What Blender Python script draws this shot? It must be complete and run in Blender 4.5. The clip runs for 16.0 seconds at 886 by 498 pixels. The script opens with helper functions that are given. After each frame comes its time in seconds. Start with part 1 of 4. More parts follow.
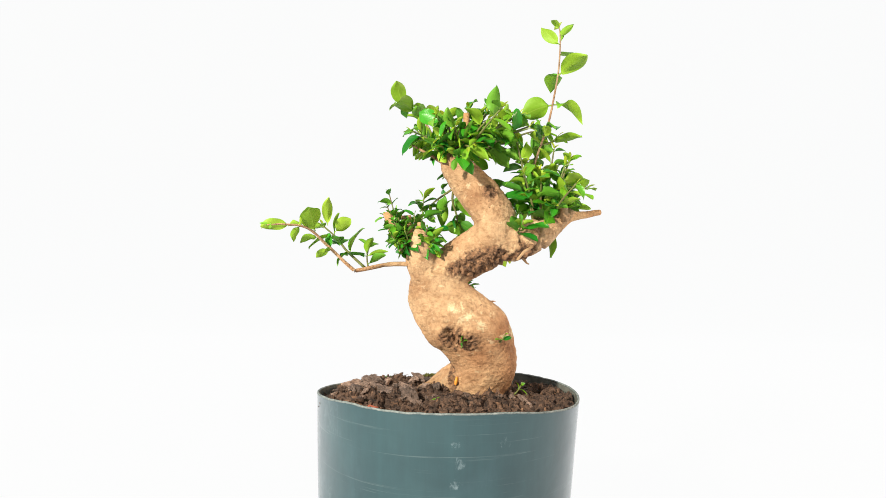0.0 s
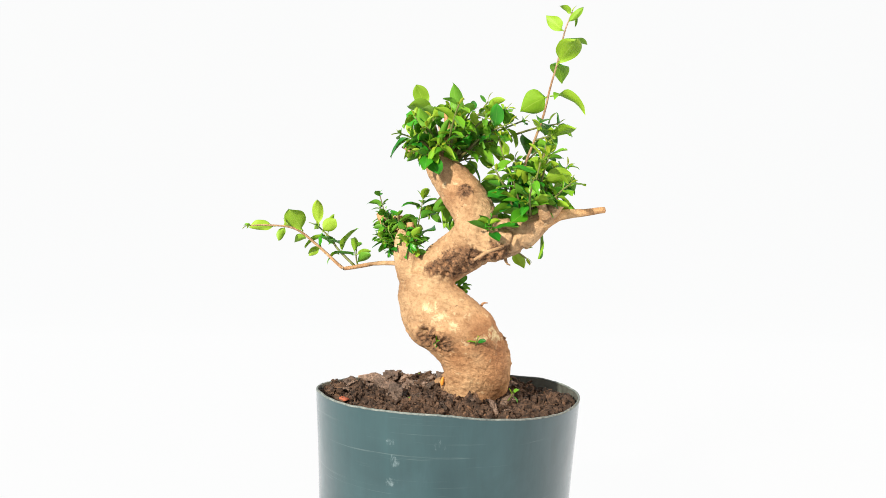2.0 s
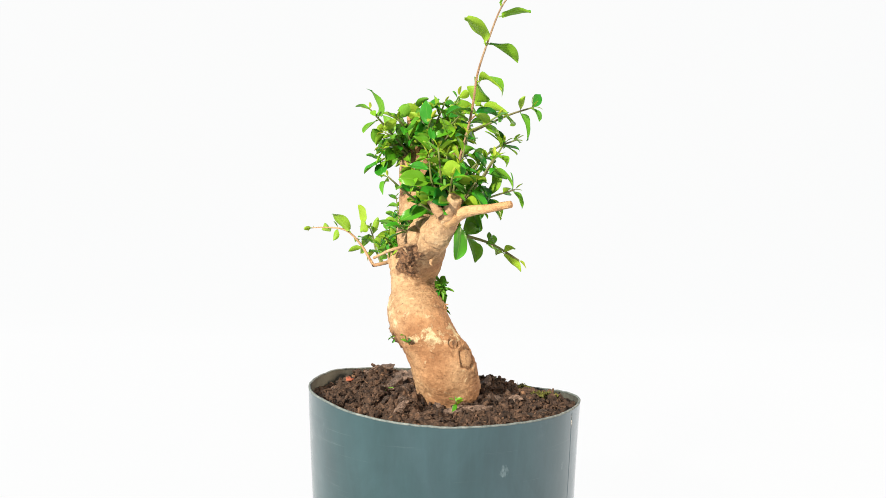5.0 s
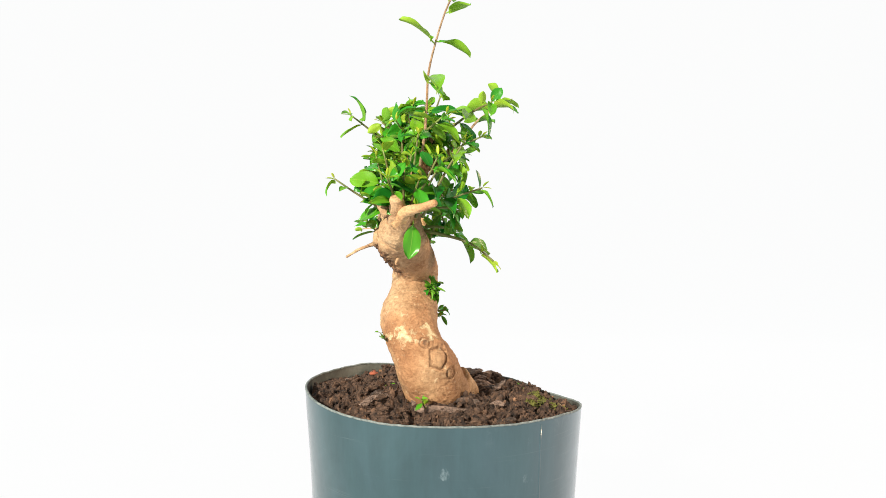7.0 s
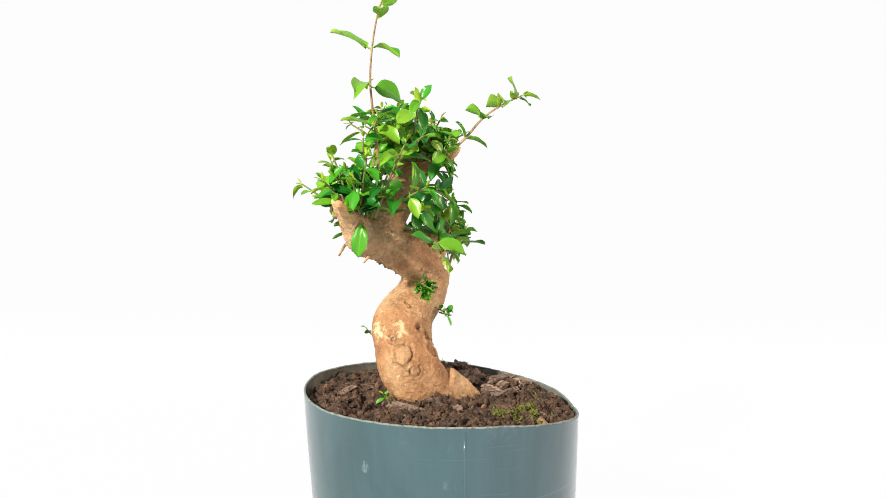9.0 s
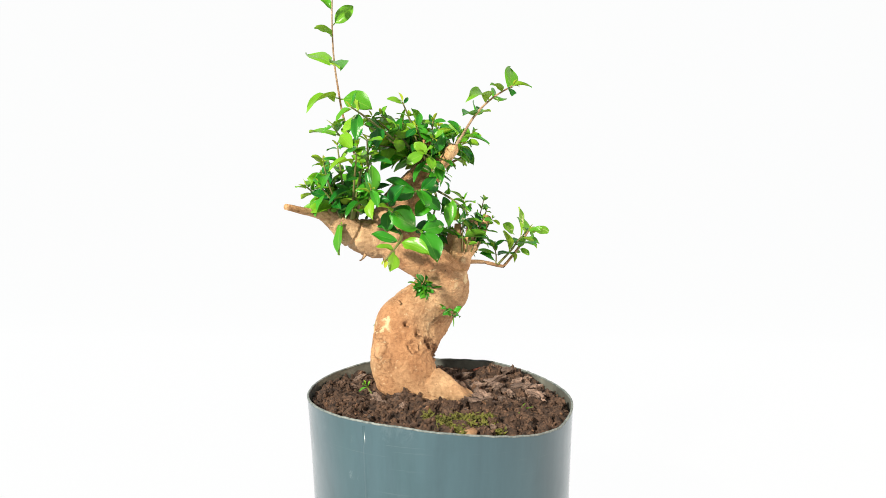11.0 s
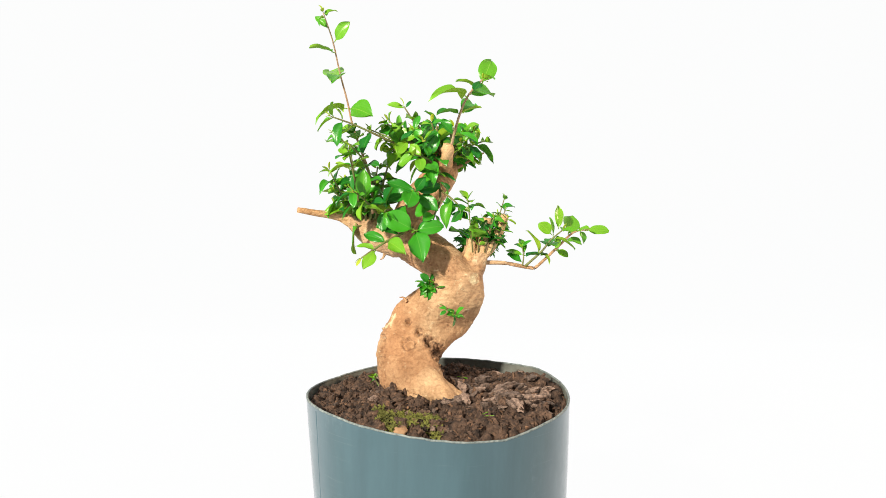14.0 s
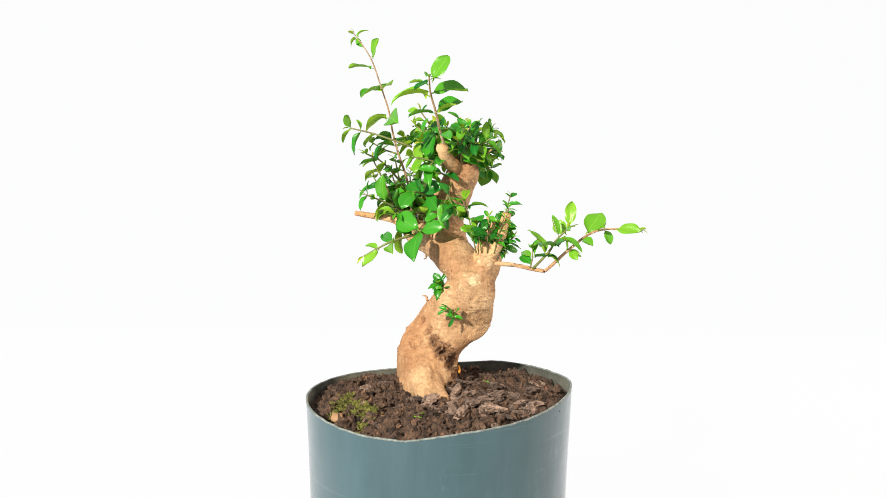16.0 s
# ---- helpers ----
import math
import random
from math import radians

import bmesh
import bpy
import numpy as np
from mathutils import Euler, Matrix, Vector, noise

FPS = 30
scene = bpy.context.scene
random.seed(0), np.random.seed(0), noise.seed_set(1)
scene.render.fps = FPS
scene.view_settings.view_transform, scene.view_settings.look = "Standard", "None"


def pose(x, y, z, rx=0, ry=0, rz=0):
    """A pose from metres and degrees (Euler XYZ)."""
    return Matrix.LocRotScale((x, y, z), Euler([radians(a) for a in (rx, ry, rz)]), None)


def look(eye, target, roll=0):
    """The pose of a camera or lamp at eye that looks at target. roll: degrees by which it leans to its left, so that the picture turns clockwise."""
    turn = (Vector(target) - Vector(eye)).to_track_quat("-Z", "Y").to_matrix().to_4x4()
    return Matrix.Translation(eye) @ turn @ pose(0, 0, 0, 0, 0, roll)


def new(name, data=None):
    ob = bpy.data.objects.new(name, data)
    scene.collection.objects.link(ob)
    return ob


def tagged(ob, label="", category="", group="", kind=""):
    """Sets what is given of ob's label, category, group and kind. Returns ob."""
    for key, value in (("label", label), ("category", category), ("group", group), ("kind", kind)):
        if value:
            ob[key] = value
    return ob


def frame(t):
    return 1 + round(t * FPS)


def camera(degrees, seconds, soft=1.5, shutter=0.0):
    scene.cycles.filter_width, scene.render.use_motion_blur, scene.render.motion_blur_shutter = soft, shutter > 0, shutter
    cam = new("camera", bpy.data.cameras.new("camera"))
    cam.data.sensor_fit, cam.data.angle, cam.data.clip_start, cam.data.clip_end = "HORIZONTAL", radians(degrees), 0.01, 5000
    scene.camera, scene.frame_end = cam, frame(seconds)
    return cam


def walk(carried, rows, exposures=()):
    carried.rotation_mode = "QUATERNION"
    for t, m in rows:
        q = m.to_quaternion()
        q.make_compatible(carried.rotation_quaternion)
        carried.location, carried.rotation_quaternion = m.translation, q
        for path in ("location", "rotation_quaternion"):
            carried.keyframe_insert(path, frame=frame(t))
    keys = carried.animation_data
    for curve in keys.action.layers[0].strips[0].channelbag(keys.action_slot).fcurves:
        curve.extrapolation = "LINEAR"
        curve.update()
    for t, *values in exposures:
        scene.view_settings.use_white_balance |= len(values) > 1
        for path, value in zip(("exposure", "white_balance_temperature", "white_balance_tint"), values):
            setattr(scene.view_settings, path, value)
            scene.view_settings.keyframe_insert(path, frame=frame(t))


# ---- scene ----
cam = camera(64.0, 16.0, soft=0.8)
EYE = pose(0, -0.40, 0.235, 88.98, -0.61, 0.15)
walk(cam, [(0.0, EYE), (16.0, EYE)], [(0.0, -0.01), (4.0, -0.01), (7.0, 0.0), (9.0, 0.005), (12.5, 0.01), (16.0, 0.0)])

# turn of the stand, clockwise seen from above: seconds, degrees
TURN = [(0.0, 0.3), (0.5, 5.2), (1.0, 11.2), (1.5, 17.9), (2.0, 24.0), (2.5, 32.2), (3.0, 43.1), (3.5, 55.7), (4.0, 65.1),
        (4.2, 67.6), (6.3, 85.9), (6.5, 88.8), (7.0, 97.0), (7.5, 104.4), (8.0, 113.8), (8.5, 120.5), (9.0, 127.8), (9.2, 132.8),
        (11.3, 169.7), (11.5, 171.8), (12.0, 172.1), (12.5, 174.0), (13.0, 183.9), (13.5, 190.7), (14.0, 194.7), (14.5, 203.0), (15.0, 211.6),
        (15.5, 223.1), (16.0, 232.0)]

# ---- light ----
world = bpy.data.worlds.new("white_tent")
scene.world = world
world.use_nodes = True
world.node_tree.nodes["Background"].inputs[0].default_value = (1.0, 0.985, 0.96, 1)
world.node_tree.nodes["Background"].inputs[1].default_value = 0.56


def area(name, eye, target, size, watts, colour):
    lamp = bpy.data.lights.new(name, "AREA")
    lamp.shape, lamp.size, lamp.energy, lamp.color = "DISK", size, watts, colour
    ob = new(name, lamp)
    ob.matrix_basis = look(eye, target)
    return ob


area("key_lamp", (-0.80, -1.20, 0.80), (0, 0, 0.2), 0.10, 50, (1.0, 0.92, 0.79))
area("side_lamp", (1.35, 0.10, 0.60), (0, 0, 0.2), 0.30, 14, (1.0, 0.74, 0.52))


# ---- materials ----
def material(name):
    m = bpy.data.materials.new(name)
    m.use_nodes = True
    nt = m.node_tree
    return m, nt, nt.nodes["Principled BSDF"]


def node(nt, kind, **inputs):
    n = nt.nodes.new(kind)
    for key, value in inputs.items():
        n.inputs[key.replace("_", " ")].default_value = value
    return n


def ramp(nt, source, stops):
    n = nt.nodes.new("ShaderNodeValToRGB")
    while len(n.color_ramp.elements) < len(stops):
        n.color_ramp.elements.new(0.5)
    for e, (at, c) in zip(n.color_ramp.elements, stops):
        e.position, e.color = at, (*c, 1) if len(c) == 3 else c
    nt.links.new(source, n.inputs[0])
    return n.outputs[0]


def mix(nt, a, b, factor, kind="MIX"):
    n = nt.nodes.new("ShaderNodeMix")
    n.data_type, n.blend_type = "RGBA", kind
    for value, slot in ((factor, n.inputs[0]), (a, n.inputs[6]), (b, n.inputs[7])):
        if hasattr(value, "links"):
            nt.links.new(value, slot)
        else:
            slot.default_value = value if isinstance(value, (int, float)) else (*value, 1)
    return n.outputs[2]


def grain(nt, scale, detail=6, rough=0.6, distortion=0.0, stretch=None):
    tc = nt.nodes.new("ShaderNodeTexCoord")
    n = node(nt, "ShaderNodeTexNoise", Scale=scale, Detail=detail, Roughness=rough, Distortion=distortion)
    if stretch:
        mp = nt.nodes.new("ShaderNodeMapping")
        mp.inputs["Scale"].default_value = stretch
        nt.links.new(tc.outputs["Object"], mp.inputs[0])
        nt.links.new(mp.outputs[0], n.inputs["Vector"])
    else:
        nt.links.new(tc.outputs["Object"], n.inputs["Vector"])
    return n.outputs["Fac"]


def bump(nt, bsdf, height, strength, distance):
    n = node(nt, "ShaderNodeBump", Strength=strength, Distance=distance)
    nt.links.new(height, n.inputs["Height"])
    nt.links.new(n.outputs[0], bsdf.inputs["Normal"])


# features of the bark: centre, reach, depth
HOLES = [((0.0050, -0.0330, 0.1795), 0.0052, 0.0130), ((0.0110, -0.0335, 0.1770), 0.0048, 0.0105), ((0.0020, -0.0320, 0.1840), 0.0030, 0.0070),
         ((0.0160, -0.0330, 0.1765), 0.0026, 0.0030), ((0.0176, 0.0080, 0.1746), 0.0030, 0.0040), ((0.0410, -0.0300, 0.2330), 0.0024, 0.0016),
         ((0.0270, 0.0010, 0.1930), 0.0020, 0.0014), ((0.0214, -0.0005, 0.1857), 0.0024, 0.0024), ((0.0145, 0.0005, 0.1805), 0.0028, 0.0034), ((0.0078, 0.0005, 0.1757), 0.0036, 0.0046),
         ((0.0055, -0.0040, 0.1690), 0.0042, 0.0050), ((0.0045, -0.0094, 0.1622), 0.0038, 0.0040), ((0.0040, -0.0130, 0.1550), 0.0036, 0.0034)]
KNOTS = [((0.0376, -0.0050, 0.1803), 0.0032, 0.0015), ((0.0377, 0.0027, 0.1728), 0.0062, 0.0020), ((0.0176, 0.0075, 0.1746), 0.0050, 0.0015),
         ((0.0445, -0.0290, 0.2350), 0.0062, 0.0020), ((0.0335, 0.0075, 0.1641), 0.0034, 0.0014), ((0.0070, 0.0090, 0.1494), 0.0026, 0.0012)]
# patches of flaked bark, of crumbling bark and shade painted into recesses: centre, reach
FLAKED = [((0.0124, -0.0355, 0.1930), 0.0066), ((0.0060, -0.0340, 0.1990), 0.0060), ((0.0200, -0.0350, 0.1890), 0.0069), ((0.0385, -0.0170, 0.1840), 0.0090),
          ((0.0330, -0.0030, 0.1870), 0.0069), ((-0.0085, -0.0030, 0.2060), 0.0060), ((-0.0155, -0.0080, 0.2104), 0.0063), ((0.0350, -0.0270, 0.1830), 0.0067)]
CRUMBLING_SHADED = [((0.0050, -0.0320, 0.1800), 0.0086), ((0.0125, -0.0325, 0.1772), 0.0078), ((0.0160, -0.0280, 0.2190), 0.0100), ((0.0280, -0.0300, 0.2230), 0.0090), ((0.0420, -0.0290, 0.2250), 0.0075),
             ((0.0060, -0.0300, 0.2180), 0.0055), ((0.0240, -0.0300, 0.2590), 0.0050), ((0.0176, 0.0080, 0.1746), 0.0030),
             ((0.0214, -0.0005, 0.1857), 0.0022), ((0.0145, 0.0005, 0.1805), 0.0028), ((0.0078, 0.0005, 0.1757), 0.0050), ((0.0055, -0.0040, 0.1690), 0.0062), ((0.0045, -0.0094, 0.1622), 0.0060),
             ((0.0040, -0.0130, 0.1550), 0.0060), ((0.0376, -0.0050, 0.1803), 0.0014)]


def near(nt, centres):
    """How far a place lies from the nearest of some centres, in twice their reaches."""
    tc = nt.nodes.new("ShaderNodeTexCoord")
    last = None
    for c, r in centres:
        d = nt.nodes.new("ShaderNodeVectorMath")
        d.operation = "DISTANCE"
        nt.links.new(tc.outputs["Object"], d.inputs[0])
        d.inputs[1].default_value = c
        q = nt.nodes.new("ShaderNodeMath")
        q.operation = "DIVIDE"
        nt.links.new(d.outputs["Value"], q.inputs[0])
        q.inputs[1].default_value = 2 * r
        if last is not None:
            m = nt.nodes.new("ShaderNodeMath")
            m.operation = "MINIMUM"
            nt.links.new(last, m.inputs[0])
            nt.links.new(q.outputs[0], m.inputs[1])
            q = m
        last = q.outputs[0]
    return last


def blotch(nt, centres, scale, weight, edge):
    """A ragged mask: 1 inside the patches, 0 outside."""
    n = nt.nodes.new("ShaderNodeMath")
    n.operation = "MULTIPLY_ADD"
    nt.links.new(grain(nt, scale, 6, 0.7, 0.3), n.inputs[0])
    n.inputs[1].default_value = weight
    nt.links.new(near(nt, centres), n.inputs[2])
    return ramp(nt, n.outputs[0], [(edge - 0.10, (1, 1, 1)), (edge + 0.06, (0, 0, 0))])


def bark_material(name, low, high, pale, worn=False):
    m, nt, b = material(name)
    big = grain(nt, 60, 5, 0.6)
    broad = grain(nt, 24, 3, 0.5)
    fine = grain(nt, 520, 8, 0.75)
    streak = grain(nt, 210, 6, 0.7, 0.4, (1, 1, 2.2))
    c = mix(nt, ramp(nt, big, [(0.3, low), (0.65, high)]), ramp(nt, fine, [(0.34, (0.42, 0.34, 0.27)), (0.56, (1.05, 1.05, 1.05))]), 0.55, "MULTIPLY")
    c = mix(nt, c, ramp(nt, broad, [(0.38, (0.90, 0.72, 0.60)), (0.6, (1.08, 1.08, 1.06))]), 1.0, "MULTIPLY")
    c = mix(nt, c, ramp(nt, streak, [(0.34, (0.55, 0.42, 0.3)), (0.5, (1, 1, 1))]), 0.55, "MULTIPLY")
    spots = ramp(nt, grain(nt, 230, 5, 0.65, 0.4), [(0.60, (0, 0, 0)), (0.70, (0.6, 0.6, 0.6))])
    c = mix(nt, c, pale, spots)
    pits = ramp(nt, grain(nt, 330, 5, 0.7), [(0.27, (1, 1, 1)), (0.34, (0, 0, 0))])
    c = mix(nt, c, (0.09, 0.042, 0.02), pits)
    if worn:
        flake = ramp(nt, fine, [(0.3, (0.52, 0.39, 0.20)), (0.65, (0.78, 0.68, 0.43))])
        patchy = ramp(nt, grain(nt, 170, 6, 0.75), [(0.36, (0.2, 0.2, 0.2)), (0.52, (1, 1, 1))])
        c = mix(nt, c, flake, mix(nt, blotch(nt, FLAKED, 260, 1.35, 0.94), patchy, 1.0, "MULTIPLY"))
        # crumbling bark colour, its darks also painting shade into holes and the crease
        rot_and_shade = ramp(nt, grain(nt, 420, 8, 0.75), [(0.38, (0.035, 0.016, 0.008)), (0.62, (0.33, 0.17, 0.08))])
        c = mix(nt, c, rot_and_shade, blotch(nt, CRUMBLING_SHADED, 240, 0.9, 0.93))
        # dark rims of old branch scars
        rim = nt.nodes.new("ShaderNodeMath")
        rim.operation = "MULTIPLY_ADD"
        nt.links.new(grain(nt, 190, 6, 0.75, 0.8), rim.inputs[0])
        rim.inputs[1].default_value = 0.75
        nt.links.new(near(nt, [(k[0], k[1]) for k in KNOTS]), rim.inputs[2])
        line = ramp(nt, rim.outputs[0], [(0.0, (0.25, 0.25, 0.25)), (0.40, (0.05, 0.05, 0.05)), (0.74, (0, 0, 0)), (0.785, (0.5, 0.5, 0.5)), (0.80, (0.45, 0.45, 0.45)), (0.87, (0, 0, 0))])
        c = mix(nt, c, (0.085, 0.038, 0.018), line)
    nt.links.new(c, b.inputs["Base Color"])
    b.inputs["Roughness"].default_value = 0.8
    bump(nt, b, mix(nt, fine, streak, 0.45), 0.85, 0.0022)
    return m


BARK = bark_material("bark", (0.33, 0.186, 0.090), (0.58, 0.390, 0.220), (0.72, 0.58, 0.36), True)
CUTWOOD = bark_material("cut_wood", (0.50, 0.29, 0.13), (0.66, 0.44, 0.23), (0.72, 0.54, 0.30))


def leaf_material(name, dark, light, back, rough=0.29):
    m, nt, b = material(name)
    info = nt.nodes.new("ShaderNodeObjectInfo")
    c = ramp(nt, info.outputs["Random"], [(0.0, dark), (0.45, tuple((p + q) / 2 for p, q in zip(dark, light))), (1.0, light)])
    c = mix(nt, c, ramp(nt, grain(nt, 260, 4), [(0.3, (0.72, 0.78, 0.7)), (0.7, (1, 1, 1))]), 0.6, "MULTIPLY")
    uv = nt.nodes.new("ShaderNodeUVMap")
    sep = nt.nodes.new("ShaderNodeSeparateXYZ")
    nt.links.new(uv.outputs[0], sep.inputs[0])
    rib = ramp(nt, sep.outputs[0], [(0.0, (0, 0, 0)), (0.475, (0, 0, 0)), (0.5, (0.55, 0.55, 0.55)), (0.525, (0, 0, 0))])
    side = nt.nodes.new("ShaderNodeMath")
    side.operation = "PINGPONG"
    nt.links.new(sep.outputs[0], side.inputs[0])
    side.inputs[1].default_value = 0.5
    slant = nt.nodes.new("ShaderNodeMath")
    slant.operation = "MULTIPLY_ADD"
    nt.links.new(side.outputs[0], slant.inputs[0])
    slant.inputs[1].default_value = 0.9
    nt.links.new(sep.outputs[1], slant.inputs[2])
    wave = nt.nodes.new("ShaderNodeMath")
    wave.operation = "MULTIPLY"
    nt.links.new(slant.outputs[0], wave.inputs[0])
    wave.inputs[1].default_value = 46.0
    vein = nt.nodes.new("ShaderNodeMath")
    vein.operation = "SINE"
    nt.links.new(wave.outputs[0], vein.inputs[0])
    c = mix(nt, c, ramp(nt, vein.outputs[0], [(0.0, (0.90, 0.92, 0.88)), (0.9, (1, 1, 1)), (1.0, (1.06, 1.05, 1.03))]), 0.25, "MULTIPLY")
    c = mix(nt, c, back, rib)
    nt.links.new(c, b.inputs["Base Color"])
    b.inputs["Roughness"].default_value = rough
    b.inputs["Specular IOR Level"].default_value = 0.5
    thin = nt.nodes.new("ShaderNodeBsdfTranslucent")
    nt.links.new(mix(nt, c, (1.0, 1.0, 0.3), 1.0, "MULTIPLY"), thin.inputs[0])
    both = node(nt, "ShaderNodeMixShader", Fac=0.34)
    out = nt.nodes["Material Output"]
    nt.links.new(b.outputs[0], both.inputs[1])
    nt.links.new(thin.outputs[0], both.inputs[2])
    nt.links.new(both.outputs[0], out.inputs[0])
    bump(nt, b, mix(nt, vein.outputs[0], grain(nt, 220, 3), 0.85), 0.10, 0.0004)
    return m


LEAF_OLD = leaf_material("mature_leaf", (0.008, 0.17, 0.018), (0.070, 0.42, 0.020), (0.18, 0.48, 0.07))
LEAF_NEW = leaf_material("young_leaf", (0.080, 0.37, 0.016), (0.25, 0.53, 0.030), (0.38, 0.60, 0.10))
LEAF_BUD = leaf_material("leaf_bud", (0.36, 0.52, 0.03), (0.55, 0.62, 0.06), (0.55, 0.62, 0.1))
UNDER_OLD = leaf_material("mature_leaf_underside", (0.08, 0.32, 0.022), (0.22, 0.50, 0.03), (0.32, 0.54, 0.10), 0.55)
UNDER_NEW = leaf_material("young_leaf_underside", (0.26, 0.50, 0.025), (0.43, 0.63, 0.045), (0.52, 0.68, 0.12), 0.55)


def stem_material():
    m, nt, b = material("green_stem")
    c = ramp(nt, grain(nt, 120, 5), [(0.3, (0.12, 0.085, 0.03)), (0.7, (0.16, 0.22, 0.05))])
    nt.links.new(c, b.inputs["Base Color"])
    b.inputs["Roughness"].default_value = 0.6
    return m


STEM = stem_material()
TWIG = bark_material("twig_bark", (0.30, 0.20, 0.12), (0.50, 0.38, 0.24), (0.55, 0.43, 0.27))


def pot_material():
    m, nt, b = material("grey_plastic")
    base = ramp(nt, grain(nt, 14, 5, 0.6, 0.4), [(0.3, (0.008, 0.036, 0.043)), (0.7, (0.022, 0.066, 0.075))])
    # one side of the plastic lighter, towards +Y, with a ragged border
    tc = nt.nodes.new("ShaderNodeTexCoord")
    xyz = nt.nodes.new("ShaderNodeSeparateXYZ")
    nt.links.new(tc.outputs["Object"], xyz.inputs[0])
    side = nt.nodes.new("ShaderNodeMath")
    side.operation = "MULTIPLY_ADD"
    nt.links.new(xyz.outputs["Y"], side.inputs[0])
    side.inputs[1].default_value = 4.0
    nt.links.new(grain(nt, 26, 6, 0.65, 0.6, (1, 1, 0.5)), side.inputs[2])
    lighter_side = ramp(nt, side.outputs[0], [(0.30, (0, 0, 0)), (0.80, (1, 1, 1))])
    base = mix(nt, base, (0.034, 0.078, 0.096), lighter_side)
    streaks = ramp(nt, grain(nt, 80, 5, 0.7, 0.2, (1, 1, 0.12)), [(0.35, (0.88, 0.89, 0.90)), (0.65, (1.12, 1.11, 1.10))])
    base = mix(nt, base, streaks, 1.0, "MULTIPLY")
    # chalky scuffs: some worn places, and a few strays
    scuff = ramp(nt, grain(nt, 190, 10, 0.8, 0.6, (1, 1, 0.6)), [(0.50, (0, 0, 0)), (0.68, (1, 1, 1))])
    worn = blotch(nt, [((0.0068, -0.0749, 0.1390), 0.0034), ((0.0072, -0.0745, 0.1300), 0.0036), ((0.0064, -0.0742, 0.1200), 0.0036), ((0.0300, -0.0690, 0.1390), 0.0045), ((0.0744, -0.0280, 0.1422), 0.0036),
                       ((0.0590, 0.0515, 0.1368), 0.0046), ((0.0575, 0.0500, 0.1200), 0.0050), ((0.0720, 0.0100, 0.1250), 0.0040), ((-0.0180, 0.0700, 0.1330), 0.0036)], 120, 1.2, 1.0)
    stray = ramp(nt, grain(nt, 26, 3, 0.5), [(0.56, (0, 0, 0)), (0.70, (0.5, 0.5, 0.5))])
    c = mix(nt, base, (0.15, 0.21, 0.23), mix(nt, scuff, mix(nt, worn, stray, 1.0, "ADD"), 1.0, "MULTIPLY"))
    lines = ramp(nt, grain(nt, 90, 6, 0.7, 0, (0.12, 0.12, 6)), [(0.60, (0, 0, 0)), (0.78, (0.30, 0.30, 0.30))])
    c = mix(nt, c, (0.25, 0.31, 0.31), lines)
    nt.links.new(c, b.inputs["Base Color"])
    nt.links.new(ramp(nt, grain(nt, 40, 6), [(0.3, (0.28, 0.28, 0.28)), (0.7, (0.42, 0.42, 0.42))]), b.inputs["Roughness"])
    b.inputs["Coat Weight"].default_value = 0.8
    b.inputs["Coat Roughness"].default_value = 0.10
    bump(nt, b, grain(nt, 70, 4, 0.5), 0.12, 0.001)
    return m


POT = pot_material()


def plain(name, low, high, scale, rough, relief=0.3, spread=0.6):
    m, nt, b = material(name)
    info = nt.nodes.new("ShaderNodeObjectInfo")
    c = ramp(nt, grain(nt, scale, 7, 0.7), [(0.3, low), (0.7, high)])
    c = mix(nt, c, ramp(nt, info.outputs["Random"], [(0, (spread, spread, spread)), (1, (1.85 - spread, 1.8 - spread, 1.75 - spread))]), 1.0, "MULTIPLY")
    nt.links.new(c, b.inputs["Base Color"])
    b.inputs["Roughness"].default_value = rough
    bump(nt, b, grain(nt, scale * 2.5, 7, 0.75), relief, 0.0025)
    return m


def soil_material():
    m, nt, b = material("peat")
    geo = nt.nodes.new("ShaderNodeNewGeometry")
    c = ramp(nt, grain(nt, 260, 8, 0.75), [(0.38, (0.010, 0.005, 0.003)), (0.66, (0.190, 0.110, 0.070))])
    c = mix(nt, c, ramp(nt, geo.outputs["Random Per Island"], [(0, (0.45, 0.42, 0.40)), (0.55, (0.95, 0.95, 0.95)), (0.95, (1.35, 1.3, 1.22)), (1, (2.4, 2.2, 1.8))]), 1.0, "MULTIPLY")
    nt.links.new(c, b.inputs["Base Color"])
    b.inputs["Roughness"].default_value = 0.9
    bump(nt, b, grain(nt, 700, 8, 0.8), 0.8, 0.0012)
    return m


SOIL = soil_material()
CHIP = plain("bark_chip", (0.045, 0.029, 0.022), (0.46, 0.325, 0.255), 380, 0.8, 1.0, 0.25)
EDGE = plain("cut_plastic", (0.04, 0.07, 0.075), (0.28, 0.32, 0.31), 420, 0.6)
MOSS = plain("moss", (0.045, 0.048, 0.012), (0.22, 0.23, 0.04), 260, 0.95, 0.3)
STONE = plain("ochre_stone", (0.42, 0.22, 0.10), (0.58, 0.36, 0.20), 200, 0.8)


def backdrop_material():
    m, nt, b = material("glowing_sheet")
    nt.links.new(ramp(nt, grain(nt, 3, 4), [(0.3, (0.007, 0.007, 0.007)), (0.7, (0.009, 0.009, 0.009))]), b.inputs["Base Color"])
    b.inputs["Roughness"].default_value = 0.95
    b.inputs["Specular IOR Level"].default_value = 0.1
    # The sheet's white is an added glow; its own colour is near black.
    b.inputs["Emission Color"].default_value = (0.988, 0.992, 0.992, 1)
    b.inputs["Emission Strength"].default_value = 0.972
    return m


SHEET = backdrop_material()


